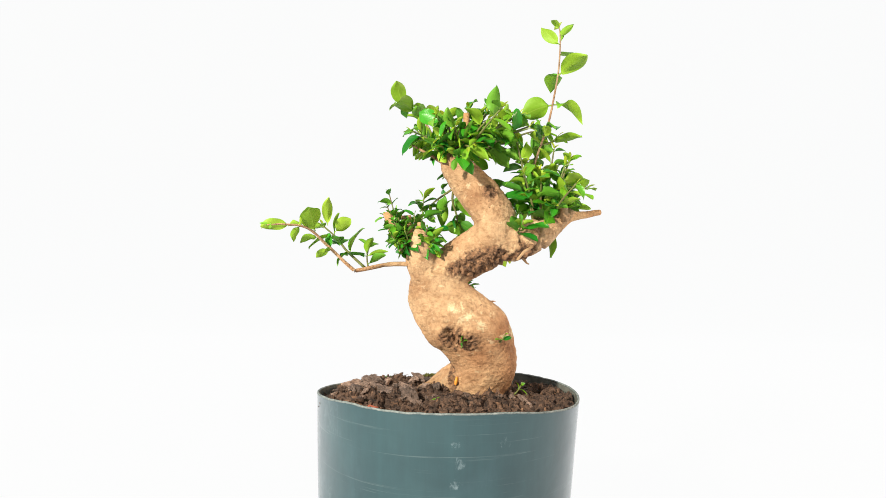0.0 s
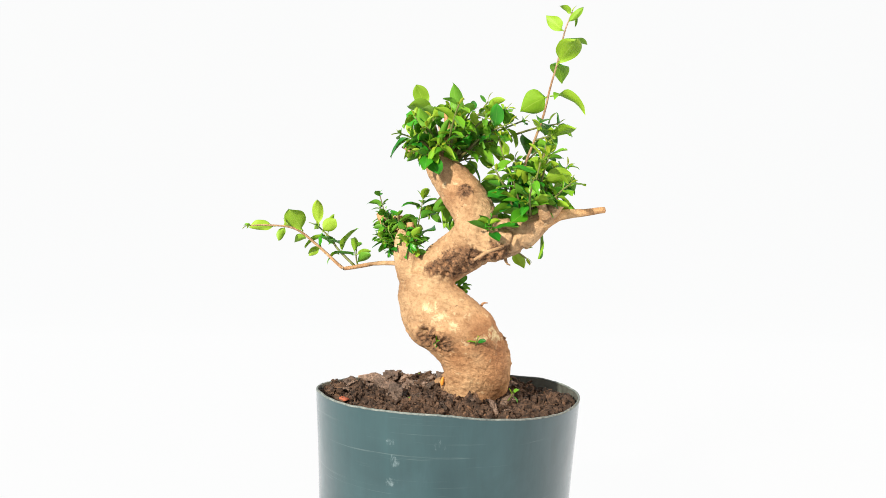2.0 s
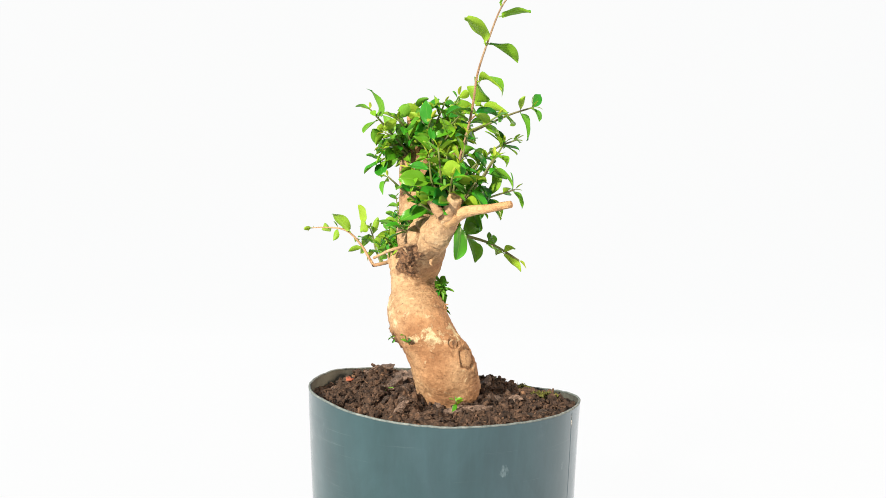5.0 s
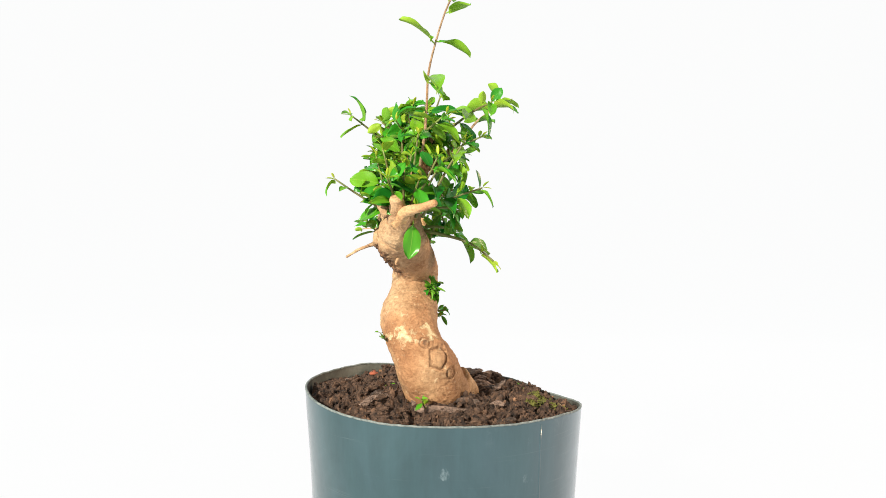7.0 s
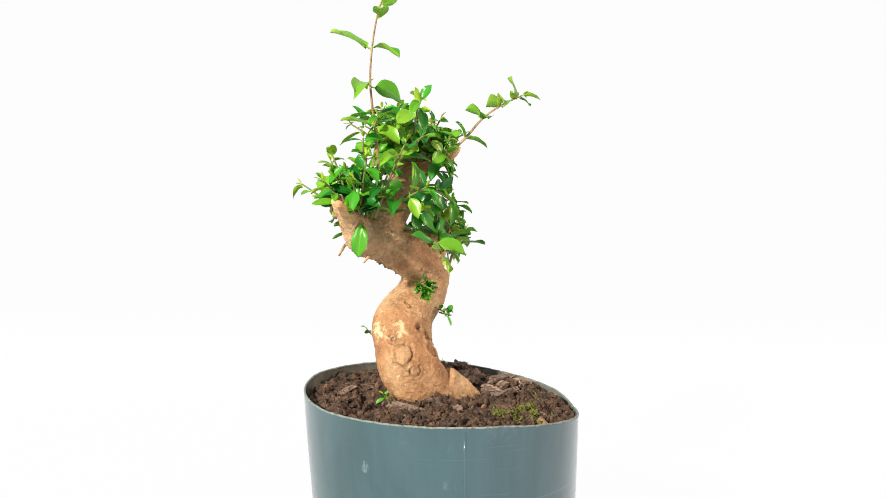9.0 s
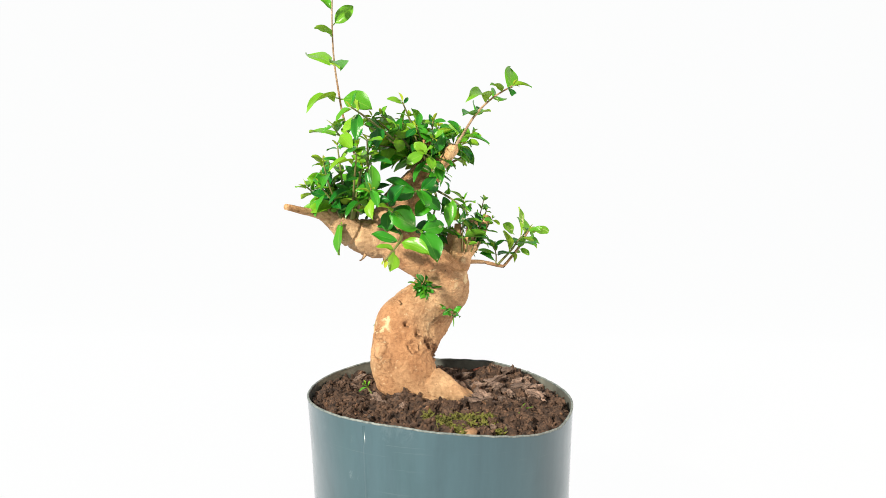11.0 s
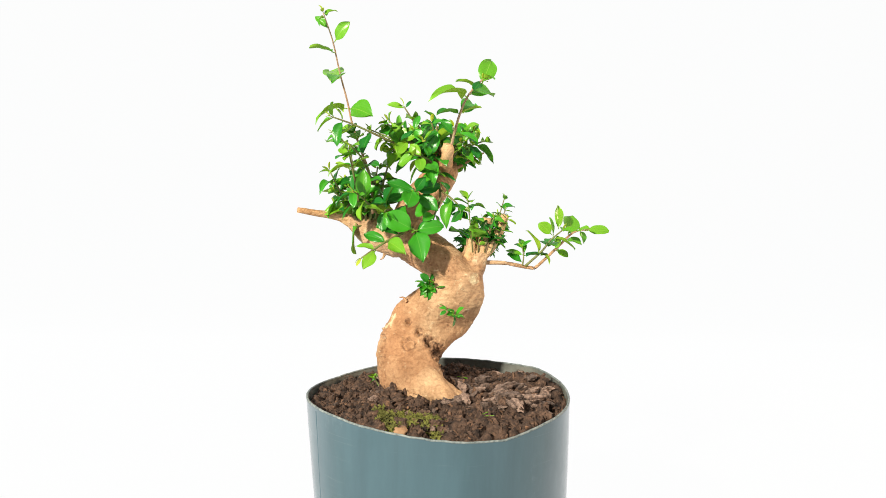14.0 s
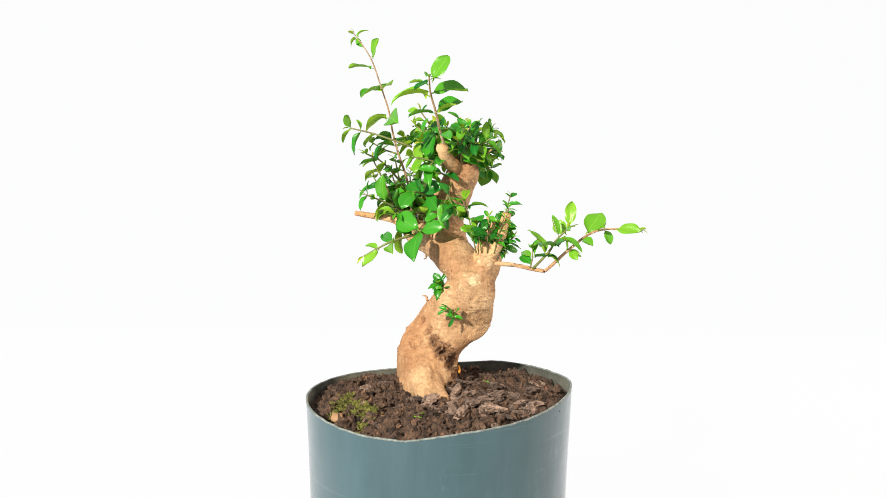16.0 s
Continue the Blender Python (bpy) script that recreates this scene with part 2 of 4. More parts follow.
# ---- helpers for building ----
def part(name, bm, mat, parent, label="", smooth=True):
    me = bpy.data.meshes.new(name)
    bm.to_mesh(me)
    bm.free()
    me.materials.append(mat)
    if smooth:
        me.shade_smooth()
    ob = new(name, me)
    ob.parent = parent
    return tagged(ob, label=label)


def spline(pts, steps):
    """A smooth line through points of any number of values."""
    p = [np.array(q, float) for q in pts]
    p = [2 * p[0] - p[1]] + p + [2 * p[-1] - p[-2]]
    out = []
    for i in range(1, len(p) - 2):
        for k in range(steps):
            t = k / steps
            a, b, c, d = p[i - 1:i + 3]
            out.append(0.5 * (2 * b + (c - a) * t + (2 * a - 5 * b + 4 * c - d) * t * t + (3 * b - a - 3 * c + d) * t ** 3))
    return out + [p[-2]]


def loft(bm, rings):
    made = [[bm.verts.new(v) for v in ring] for ring in rings]
    n = len(made[0])
    for a, b in zip(made, made[1:]):
        for i in range(n):
            bm.faces.new((a[i], a[(i + 1) % n], b[(i + 1) % n], b[i]))
    bm.faces.new(made[0][::-1])
    bm.faces.new(made[-1])


def tube(bm, pts, steps=5, sides=12, wobble=0.0):
    """A round limb through (x, y, z, radius) points."""
    line = spline(pts, steps)
    rings = []
    for i, q in enumerate(line):
        a, b = line[max(i - 1, 0)], line[min(i + 1, len(line) - 1)]
        d = Vector(b[:3] - a[:3]).normalized()
        u = d.orthogonal() if abs(d.x) > 0.9 else d.cross(Vector((1, 0, 0)))
        u.normalize()
        v = d.cross(u)
        r = max(q[3], 0.0002)
        c = Vector(q[:3])
        ring = []
        for k in range(sides):
            ang = 2 * math.pi * k / sides
            way = u * math.cos(ang) + v * math.sin(ang)
            rr = r * (1 + wobble * noise.noise((c + way * r) * 400))
            ring.append(c + way * rr)
        rings.append(ring)
    loft(bm, rings)


def thing(name, label, category, kind="", group=""):
    return tagged(new(name), label=label, category=category, kind=kind, group=group)


# ---- setting: one sheet, floor and sweep, its white an added glow ----
def backdrop():
    bm = bmesh.new()
    rows = []
    for y in (-3.0, -1.5, -0.5, 0.0, 0.6, 1.2):
        rows.append((y, 0.0))
    for k in range(1, 13):
        a = math.pi / 2 * k / 12
        rows.append((1.2 + 0.8 * math.sin(a), 0.8 - 0.8 * math.cos(a)))
    for z in (1.4, 2.2, 3.2):
        rows.append((2.0, z))
    xs = [-3.5 + 0.5 * i for i in range(15)]
    grid = [[bm.verts.new((x, y, z)) for x in xs] for y, z in rows]
    for a, b in zip(grid, grid[1:]):
        for i in range(len(xs) - 1):
            bm.faces.new((a[i], a[i + 1], b[i + 1], b[i]))
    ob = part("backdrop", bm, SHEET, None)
    tagged(ob, "seamless backdrop sheet sweeping up behind, its bright white added as glow", "backdrop", kind="structure")


backdrop()

# ---- pot ----
RIM_AZ = [0, 30, 60, 90, 112, 130, 150, 177, 200, 229, 255, 270, 293, 309, 326, 345, 360]
RIM_Z = [0.1472, 0.1471, 0.1466, 0.1433, 0.1402, 0.1393, 0.1434, 0.1466, 0.1497, 0.1533, 0.1528, 0.1532, 0.1530, 0.1505, 0.1486, 0.1471, 0.1472]


def rim_height(az):
    return float(np.interp(math.degrees(az) % 360, RIM_AZ, RIM_Z))


def pot_radius(az, z):
    return 0.0747 + 0.0017 * math.cos(2 * (az - radians(105))) - 0.053 * max(0.0, 0.147 - z) + 0.0004 * math.sin(5 * az + 40 * z)


def pot_point(az, z, inset):
    r = pot_radius(az, z) - inset
    lean = 0.147 - z
    return Vector((0.0026 - 0.030 * lean + r * math.cos(az), 0.0006 + 0.010 * lean + r * math.sin(az), z))


def skin(bm, rings):
    made = [[bm.verts.new(v) for v in ring] for ring in rings]
    n = len(made[0])
    for a, b in zip(made, made[1:]):
        for i in range(n):
            bm.faces.new((a[i], a[(i + 1) % n], b[(i + 1) % n], b[i]))


def build_pot():
    pot = thing("plant_pot", "blue-grey plastic cylinder pot with wavy cut rim", "plant pot")
    n = 144
    wall = 0.0009
    bm = bmesh.new()
    rings = []
    for f in [k / 14 for k in range(14)] + [0.985, 0.997, 1.0]:
        rings.append([pot_point(2 * math.pi * i / n, 0.004 + (rim_height(2 * math.pi * i / n) - 0.004) * f, 0) for i in range(n)])
    skin(bm, rings)
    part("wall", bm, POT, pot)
    bm = bmesh.new()
    skin(bm, [[pot_point(2 * math.pi * i / n, rim_height(2 * math.pi * i / n) * f, wall) for i in range(n)] for f in (1.0, 0.985, 0.93, 0.85, 0.75, 0.65)])
    part("inner_wall", bm, plain("soiled_plastic", (0.030, 0.034, 0.028), (0.200, 0.215, 0.190), 34, 0.6), pot, "soil-stained dark inner wall")
    bm = bmesh.new()
    loops = []
    for inset, dz in ((-0.0001, -0.0005), (-0.0001, 0.0002), (wall / 2, 0.0004), (wall + 0.0001, 0.0002), (wall + 0.0001, -0.0005)):
        ring = []
        for i in range(n):
            az = 2 * math.pi * i / n
            jag = 0.00035 * noise.noise((math.cos(az) * 30, math.sin(az) * 30, 3))
            ring.append(bm.verts.new(pot_point(az, rim_height(az) + dz + jag, inset)))
        loops.append(ring)
    for a, b in zip(loops, loops[1:] + loops[:1]):
        for i in range(n):
            bm.faces.new((a[i], a[(i + 1) % n], b[(i + 1) % n], b[i]))
    part("cut_edge", bm, EDGE, pot, "pale rough cut edge of the plastic")
    bm = bmesh.new()
    az = radians(46.7)
    rings = []
    for k in range(12):
        z = 0.006 + (rim_height(az) - 0.008) * k / 11
        ring = []
        for da, out in ((-0.020, -0.0003), (-0.005, 0.00012), (0.005, 0.00012), (0.020, -0.0003)):
            ring.append(pot_point(az + da, z, -out))
        rings.append(ring)
    loft(bm, rings)
    part("seam", bm, POT, pot, "narrow raised welded seam")
    bm = bmesh.new()
    rings = [[pot_point(2 * math.pi * i / n, z, inset) for i in range(n)] for z, inset in ((0.0, 0.003), (0.0, 0.0008), (0.0045, 0.0006))]
    loft(bm, rings)
    part("base", bm, POT, pot)
    return pot


# ---- soil ----
def clods(x, y, reach, seed):
    """Rounded crumbs of one size, with gaps between them."""
    wx = x + 0.4 * reach * noise.noise((x / reach, y / reach, seed))
    wy = y + 0.4 * reach * noise.noise((y / reach, x / reach, seed + 5))
    d = noise.voronoi((wx / reach, wy / reach, seed))[0][0]
    return reach * 0.75 * math.sqrt(max(0.0, 1 - (d / 0.75) ** 2)) * (0.55 + 0.9 * abs(noise.noise((x / reach * 0.6, y / reach * 0.6, seed + 9))))


def soil_height(x, y):
    r = math.hypot(x, y)
    az = math.atan2(y, x)
    h = 0.1443 - 0.0050 * (r / 0.07) ** 2
    h += 0.65 * (rim_height(az) - 0.147) * (r / 0.07) ** 2
    h += 0.0045 * math.exp(-((x + 0.044) ** 2 + (y + 0.030) ** 2) / 0.00030)
    h += 0.0042 * noise.noise((x * 45, y * 45, 1.5)) + 0.0026 * noise.noise((x * 130, y * 130, 4))
    h += clods(x, y, 0.0066, 2.0) + clods(x, y, 0.0034, 6.0) + 0.0010 * noise.noise((x * 640, y * 640, 9))
    return h


def lump(seed, size, flat, detail=1, rugged=1.0):
    bm = bmesh.new()
    bmesh.ops.create_icosphere(bm, subdivisions=detail, radius=1)
    for v in bm.verts:
        k = 1 + 0.7 * rugged * noise.noise(v.co * 1.7 + Vector((seed * 7.3, seed, 0))) + 0.35 * rugged * noise.noise(v.co * 4.1 + Vector((seed * 3.1, 0, seed)))
        v.co = Vector((v.co.x * k * size, v.co.y * k * size * 0.72, v.co.z * k * size * flat))
    return bm


def build_soil():
    soil = thing("potting_soil", "dark brown crumbly peat soil filling the pot", "soil", kind="stuff")
    bm = bmesh.new()
    n, m = 420, 130
    rows = []
    for j in range(1, m + 1):
        row = []
        for i in range(n):
            az = 2 * math.pi * i / n
            p = pot_point(az, 0.135, 0.0016)
            x, y = p.x * j / m, p.y * j / m
            row.append(bm.verts.new((x, y, soil_height(x, y))))
        rows.append(row)
    mid = bm.verts.new((0, 0, soil_height(0, 0)))
    for i in range(n):
        bm.faces.new((mid, rows[0][i], rows[0][(i + 1) % n]))
    for a, b in zip(rows, rows[1:]):
        for i in range(n):
            bm.faces.new((a[i], b[i], b[(i + 1) % n], a[(i + 1) % n]))
    part("soil_bed", bm, SOIL, soil)
    rng = random.Random(5)
    # loose crumbs, too many to count
    verts, faces = [], []
    shapes = []
    for s in range(8):
        b = lump(s, 1.0, 0.75, 1, 0.8)
        shapes.append(([v.co.copy() for v in b.verts], [[v.index for v in f.verts] for f in b.faces]))
        b.free()
    for _ in range(6500):
        az, r = rng.uniform(0, 2 * math.pi), 0.0705 * math.sqrt(rng.random())
        x, y = r * math.cos(az), r * math.sin(az)
        size = 0.0003 + 0.0022 * rng.random() ** 3.4
        if r + size > 0.0705:
            continue
        co, fs = shapes[rng.randrange(8)]
        mat = Matrix.LocRotScale((x, y, soil_height(x, y) + size * rng.uniform(-0.3, 0.35)), Euler([rng.uniform(0, 6.3) for _ in range(3)]), (size * rng.uniform(0.8, 1.6), size * rng.uniform(0.6, 1.1), size * rng.uniform(0.45, 1.0)))
        start = len(verts)
        verts += [mat @ c for c in co]
        faces += [[start + i for i in f] for f in fs]
    # short fibres between them
    for _ in range(700):
        az, r = rng.uniform(0, 2 * math.pi), 0.069 * math.sqrt(rng.random())
        x, y = r * math.cos(az), r * math.sin(az)
        a, n, h = rng.uniform(0, 6.3), rng.uniform(0.002, 0.006), soil_height(x, y) + 0.0012
        d = Vector((math.cos(a), math.sin(a), rng.uniform(-0.3, 0.5))) * n
        w = Vector((-math.sin(a), math.cos(a), 0)) * rng.uniform(0.00015, 0.0004)
        p = Vector((x, y, h))
        if (p + d).xy.length > 0.070:
            continue
        start = len(verts)
        verts += [p - w, p + w, p + Vector((0, 0, w.length)), p + d]
        faces += [[start, start + 1, start + 3], [start + 1, start + 2, start + 3], [start + 2, start, start + 3]]
    me = bpy.data.meshes.new("crumbs")
    me.from_pydata(verts, [], faces)
    me.materials.append(SOIL)
    crumbs = new("crumbs", me)
    crumbs.parent = soil
    tagged(crumbs, kind="stuff")
    # bark chips and clods that can be told apart
    chips = []
    for s in range(7):
        b = lump(20 + s, 1.0, 0.5 if s < 4 else 0.75, 3, 0.75)
        for v in b.verts:
            v.co += v.normal * (0.16 * noise.noise(v.co * 4) + 0.10 * noise.noise(v.co * 9))
        bmesh.ops.scale(b, vec=(0.005, 0.005, 0.005), verts=b.verts)
        me = bpy.data.meshes.new("bark_chip")
        b.to_mesh(me)
        b.free()
        me.materials.append(CHIP if s < 4 else SOIL)
        chips.append(me)
    for k in range(260):
        az, r = rng.uniform(0, 2 * math.pi), 0.070 * math.sqrt(rng.random())
        x, y = r * math.cos(az), r * math.sin(az)
        coarse = x < 0.0 and -0.03 < y < 0.03
        size = rng.uniform(0.0020, 0.0050) if coarse else rng.uniform(0.0016, 0.0040)
        if math.hypot(x, y) > 0.0700 - size * 1.6:
            continue
        which = chips[rng.randrange(5)] if coarse else chips[rng.randrange(3, 7)]
        ob = new("bark_chip", which)
        ob.parent = soil
        ob.matrix_basis = pose(x, y, soil_height(x, y) + size * 0.08, rng.uniform(-28, 28), rng.uniform(-28, 28), rng.uniform(0, 360)) @ Matrix.Diagonal((200 * size * rng.uniform(0.9, 1.5), 200 * size * rng.uniform(0.6, 1.0), 200 * size * rng.uniform(0.6, 1.1), 1))
    for k in range(30):
        x, y = rng.uniform(-0.060, -0.006), rng.uniform(-0.030, 0.032)
        size = rng.uniform(0.0034, 0.0064)
        if math.hypot(x, y) > 0.068 - 1.5 * size or math.hypot(x - 0.012, y) < 0.022 + size:
            continue
        ob = new("bark_chip", chips[k % 4])
        ob.parent = soil
        ob.matrix_basis = pose(x, y, soil_height(x, y) + size * 0.36, rng.uniform(-26, 26), rng.uniform(-26, 26), rng.uniform(0, 360)) @ Matrix.Diagonal((200 * size * rng.uniform(0.9, 1.3), 160 * size, 130 * size, 1))
    return soil


def small_ground_things():
    made = []
    rng = random.Random(8)
    bm = bmesh.new()
    tufts = [(0.004 + rng.gauss(0, 0.0090), 0.054 + rng.gauss(0, 0.0050), rng.uniform(0.0008, 0.0030)) for _ in range(22)]
    for _ in range(1200):
        cx, cy, spread = tufts[rng.randrange(22)]
        x, y = cx + rng.gauss(0, spread), cy + rng.gauss(0, spread)
        if math.hypot(x, y) > 0.070:
            continue
        z = soil_height(x, y)
        a = rng.uniform(0, 6.28)
        h = rng.uniform(-0.0006, 0.0008)
        w = rng.uniform(0.0005, 0.0012)
        tip = Vector((x + rng.uniform(-1, 1) * 0.0018, y + rng.uniform(-1, 1) * 0.0018, z + h + 0.0022))
        p = [Vector((x + w * math.cos(a + k * 2.1), y + w * math.sin(a + k * 2.1), z + 0.0012)) for k in range(3)]
        q = [bm.verts.new(c) for c in p] + [bm.verts.new(tip)]
        for f in ((0, 1, 3), (1, 2, 3), (2, 0, 3)):
            bm.faces.new([q[i] for i in f])
    moss = part("moss_patch", bm, MOSS, None, smooth=False)
    made.append(tagged(moss, "yellow-green moss growing on the dark soil", "moss", kind="stuff"))
    bm = lump(3, 0.0042, 0.6, 2)
    stone = part("pebble", bm, STONE, None)
    stone.location = (0.0045, 0.0655, soil_height(0.0045, 0.0655) + 0.001)
    bm = stone.data
    for v in bm.vertices:
        v.co += Vector(stone.location)
    stone.location = (0, 0, 0)
    made.append(tagged(stone, "small ochre stone chip lying on soil", "pebble"))
    for x, y, turn in ((-0.0100, -0.034, 5), (-0.028, 0.046, 200)):
        bm = bmesh.new()
        for k in range(2):
            a = radians(turn + 30 * k)
            z = soil_height(x, y)
            tube(bm, [(x, y, z - 0.001, 0.0004), (x + 0.004 * math.cos(a), y + 0.004 * math.sin(a), z + 0.002, 0.0004),
                      (x + 0.010 * math.cos(a), y + 0.010 * math.sin(a), z + 0.0025 + 0.001 * k, 0.0002)], 3, 5)
        sprout = part("grass_sprout", bm, LEAF_NEW, None)
        made.append(tagged(sprout, "thin green grass blades sprouting from the soil", "grass", group="grass sprouts"))
    bm = bmesh.new()
    tube(bm, [(0.0390, -0.0100, 0.1455, 0.0016), (0.0375, 0.0000, 0.1462, 0.0021), (0.0370, 0.0090, 0.1458, 0.0019), (0.0355, 0.0175, 0.1452, 0.0013)], 6, 9, 0.3)
    stick = part("wood_stick", bm, CHIP, None)
    made.append(tagged(stick, "short dark weathered stick lying on the soil", "stick"))
    bm = lump(9, 0.0034, 0.4, 2)
    for v in bm.verts:
        v.co += Vector((-0.0360, -0.0480, soil_height(-0.0360, -0.0480) + 0.0015))
    shard = part("clay_shard", bm, plain("red_clay", (0.30, 0.07, 0.035), (0.42, 0.13, 0.07), 200, 0.8), None)
    made.append(tagged(shard, "small red clay shard lying on the soil", "shard"))
    return made


# ---- tree ----
# height, centre x and y, mean reach, and its two- and three-fold swing
SECTIONS = [(0.1370, 0.0145, 0.0018, 0.0184, 0.0004, -0.0036, 0.0002, 0.0016), (0.1453, 0.0158, 0.0010, 0.0178, 0.0004, -0.0034, 0.0002, 0.0014),
            (0.1517, 0.0176, -0.0010, 0.0188, 0.0009, -0.0015, 0.0006, 0.0008), (0.1581, 0.0209, -0.0034, 0.0184, 0.0005, -0.0004, 0.0003, 0.0003),
            (0.1645, 0.0222, -0.0056, 0.0179, 0.0004, 0.0002, 0.0, 0.0), (0.1709, 0.0208, -0.0088, 0.0186, 0.0011, 0.0016, -0.0005, -0.0005),
            (0.1773, 0.0174, -0.0132, 0.0200, 0.0029, 0.0033, -0.0011, -0.0010), (0.1837, 0.0142, -0.0166, 0.0205, 0.0041, 0.0033, -0.0012, -0.0009),
            (0.1901, 0.0107, -0.0180, 0.0205, 0.0048, 0.0018, -0.0011, -0.0003), (0.1965, 0.0066, -0.0177, 0.0199, 0.0048, 0.0005, -0.0006, 0.0003),
            (0.2029, 0.0012, -0.0172, 0.0172, 0.0034, 0.0001, -0.0003, 0.0002), (0.2093, -0.0033, -0.0172, 0.0143, 0.0013, -0.0004, 0.0, 0.0003),
            (0.2157, -0.0050, -0.0177, 0.0128, 0.0003, -0.0010, 0.0004, 0.0)]


def trunk_mesh():
    bm = bmesh.new()
    rings = []
    for z, x, y, r, c2, s2, c3, s3 in spline(SECTIONS, 4):
        ring = []
        for k in range(48):
            a = 2 * math.pi * k / 48
            h = r + c2 * math.cos(2 * a) + s2 * math.sin(2 * a) + c3 * math.cos(3 * a) + s3 * math.sin(3 * a)
            g = -2 * c2 * math.sin(2 * a) + 2 * s2 * math.cos(2 * a) - 3 * c3 * math.sin(3 * a) + 3 * s3 * math.cos(3 * a)
            ring.append(Vector((x + h * math.cos(a) - g * math.sin(a), y + h * math.sin(a) + g * math.cos(a), z)))
        rings.append(ring)
    loft(bm, rings)
    tube(bm, [(-0.005, -0.0168, 0.205, 0.0125), (-0.001, -0.0160, 0.2145, 0.0120), (0.011, -0.0160, 0.2235, 0.0118), (0.0245, -0.0195, 0.2325, 0.0130),
              (0.0268, -0.0208, 0.2450, 0.0114), (0.0170, -0.0185, 0.2590, 0.0108), (0.0070, -0.0185, 0.2715, 0.0092), (0.0045, -0.0160, 0.2790, 0.0070)], 5, 20)
    tube(bm, [(0.0245, -0.0195, 0.2330, 0.0115), (0.0380, -0.0205, 0.2335, 0.0108), (0.0500, -0.0185, 0.2370, 0.0088), (0.0600, -0.0152, 0.2435, 0.0058), (0.0665, -0.0148, 0.2495, 0.0042), (0.0700, -0.0146, 0.2535, 0.0034)], 5, 16)
    tube(bm, [(0.0425, -0.0235, 0.2310, 0.0080), (0.0440, -0.0235, 0.2380, 0.0070)], 4, 14)
    # knob and its sawn prongs
    tube(bm, [(-0.009, -0.0180, 0.212, 0.0095), (-0.0120, -0.0225, 0.2220, 0.0076), (-0.0125, -0.0240, 0.2320, 0.0058), (-0.0122, -0.0235, 0.2390, 0.0036)], 4, 14)
    tube(bm, [(-0.013, -0.0185, 0.218, 0.0070), (-0.0180, -0.0178, 0.2270, 0.0040)], 3, 10)
    tube(bm, [(0.0055, -0.0150, 0.274, 0.0060), (0.0020, -0.0060, 0.2775, 0.0036)], 3, 10)
    # surface roots
    tube(bm, [(0.0100, 0.0080, 0.1560, 0.0085), (0.0000, 0.0120, 0.1490, 0.0075), (-0.0090, 0.0140, 0.1430, 0.0060), (-0.0190, 0.0150, 0.1380, 0.0035)], 4, 14)
    tube(bm, [(0.010, 0.0020, 0.1570, 0.0070), (-0.0010, 0.0060, 0.1510, 0.0046), (-0.0120, 0.0085, 0.1462, 0.0034), (-0.0225, 0.0110, 0.1395, 0.0020)], 4, 12)
    me = bpy.data.meshes.new("trunk_rough")
    bmesh.ops.recalc_face_normals(bm, faces=bm.faces)
    bm.to_mesh(me)
    bm.free()
    ob = new("trunk_rough", me)
    rm = ob.modifiers.new("remesh", "REMESH")
    rm.mode, rm.voxel_size = "VOXEL", 0.00065
    sm = ob.modifiers.new("smooth", "SMOOTH")
    sm.factor, sm.iterations = 0.5, 9
    out = bpy.data.meshes.new_from_object(ob.evaluated_get(bpy.context.evaluated_depsgraph_get()))
    bpy.data.objects.remove(ob)
    bm = bmesh.new()
    bm.from_mesh(out)
    bm.normal_update()
    moves = []
    for v in bm.verts:
        p = v.co
        d = 0.0009 * noise.noise(p * 90) + 0.0004 * noise.noise(p * 240) + 0.0003 * noise.noise(p * 620) - 0.0004 * max(0.0, 0.12 - abs(noise.noise(Vector((p.x * 130, p.y * 130, p.z * 260)))))/0.12 * max(0.0, noise.noise(p * 60) + 0.1)
        # crumbly bark on the underside of the limb and head
        rough = max(0.0, 1 - (p - Vector((0.026, -0.021, 0.2265))).length / 0.016) + 0.6 * max(0.0, 1 - (p - Vector((0.008, -0.025, 0.222))).length / 0.010)
        d += 0.0022 * rough * noise.noise(p * 330)
        for c, r in CRUMBLING_SHADED:
            q = (p - Vector(c)).length / r
            if q < 1.2:
                d += (1.2 - q) * 0.0030 * (noise.noise(p * 420) + 0.6 * noise.noise(p * 900))
        for c, r, depth in HOLES:
            q = (p - Vector(c)).length / r
            if q < 1.6:
                d -= depth * math.exp(-2.2 * q * q) * (1 + 0.8 * noise.noise(p * 600))
        for c, r, depth in KNOTS:
            q = (p - Vector(c)).length / r * (1 + 0.35 * noise.noise(p * 260))
            if q < 1.8:
                d += 0.35 * depth * math.exp(-(q / 1.0) ** 2) + 0.25 * depth * math.exp(-((q - 1.15) / 0.2) ** 2) - 0.75 * depth * math.exp(-((q - 0.85) / 0.14) ** 2) - 0.25 * depth * math.exp(-(q / 0.35) ** 2)
        moves.append(v.normal * d)
    for v, mv in zip(bm.verts, moves):
        v.co += mv
    return bm


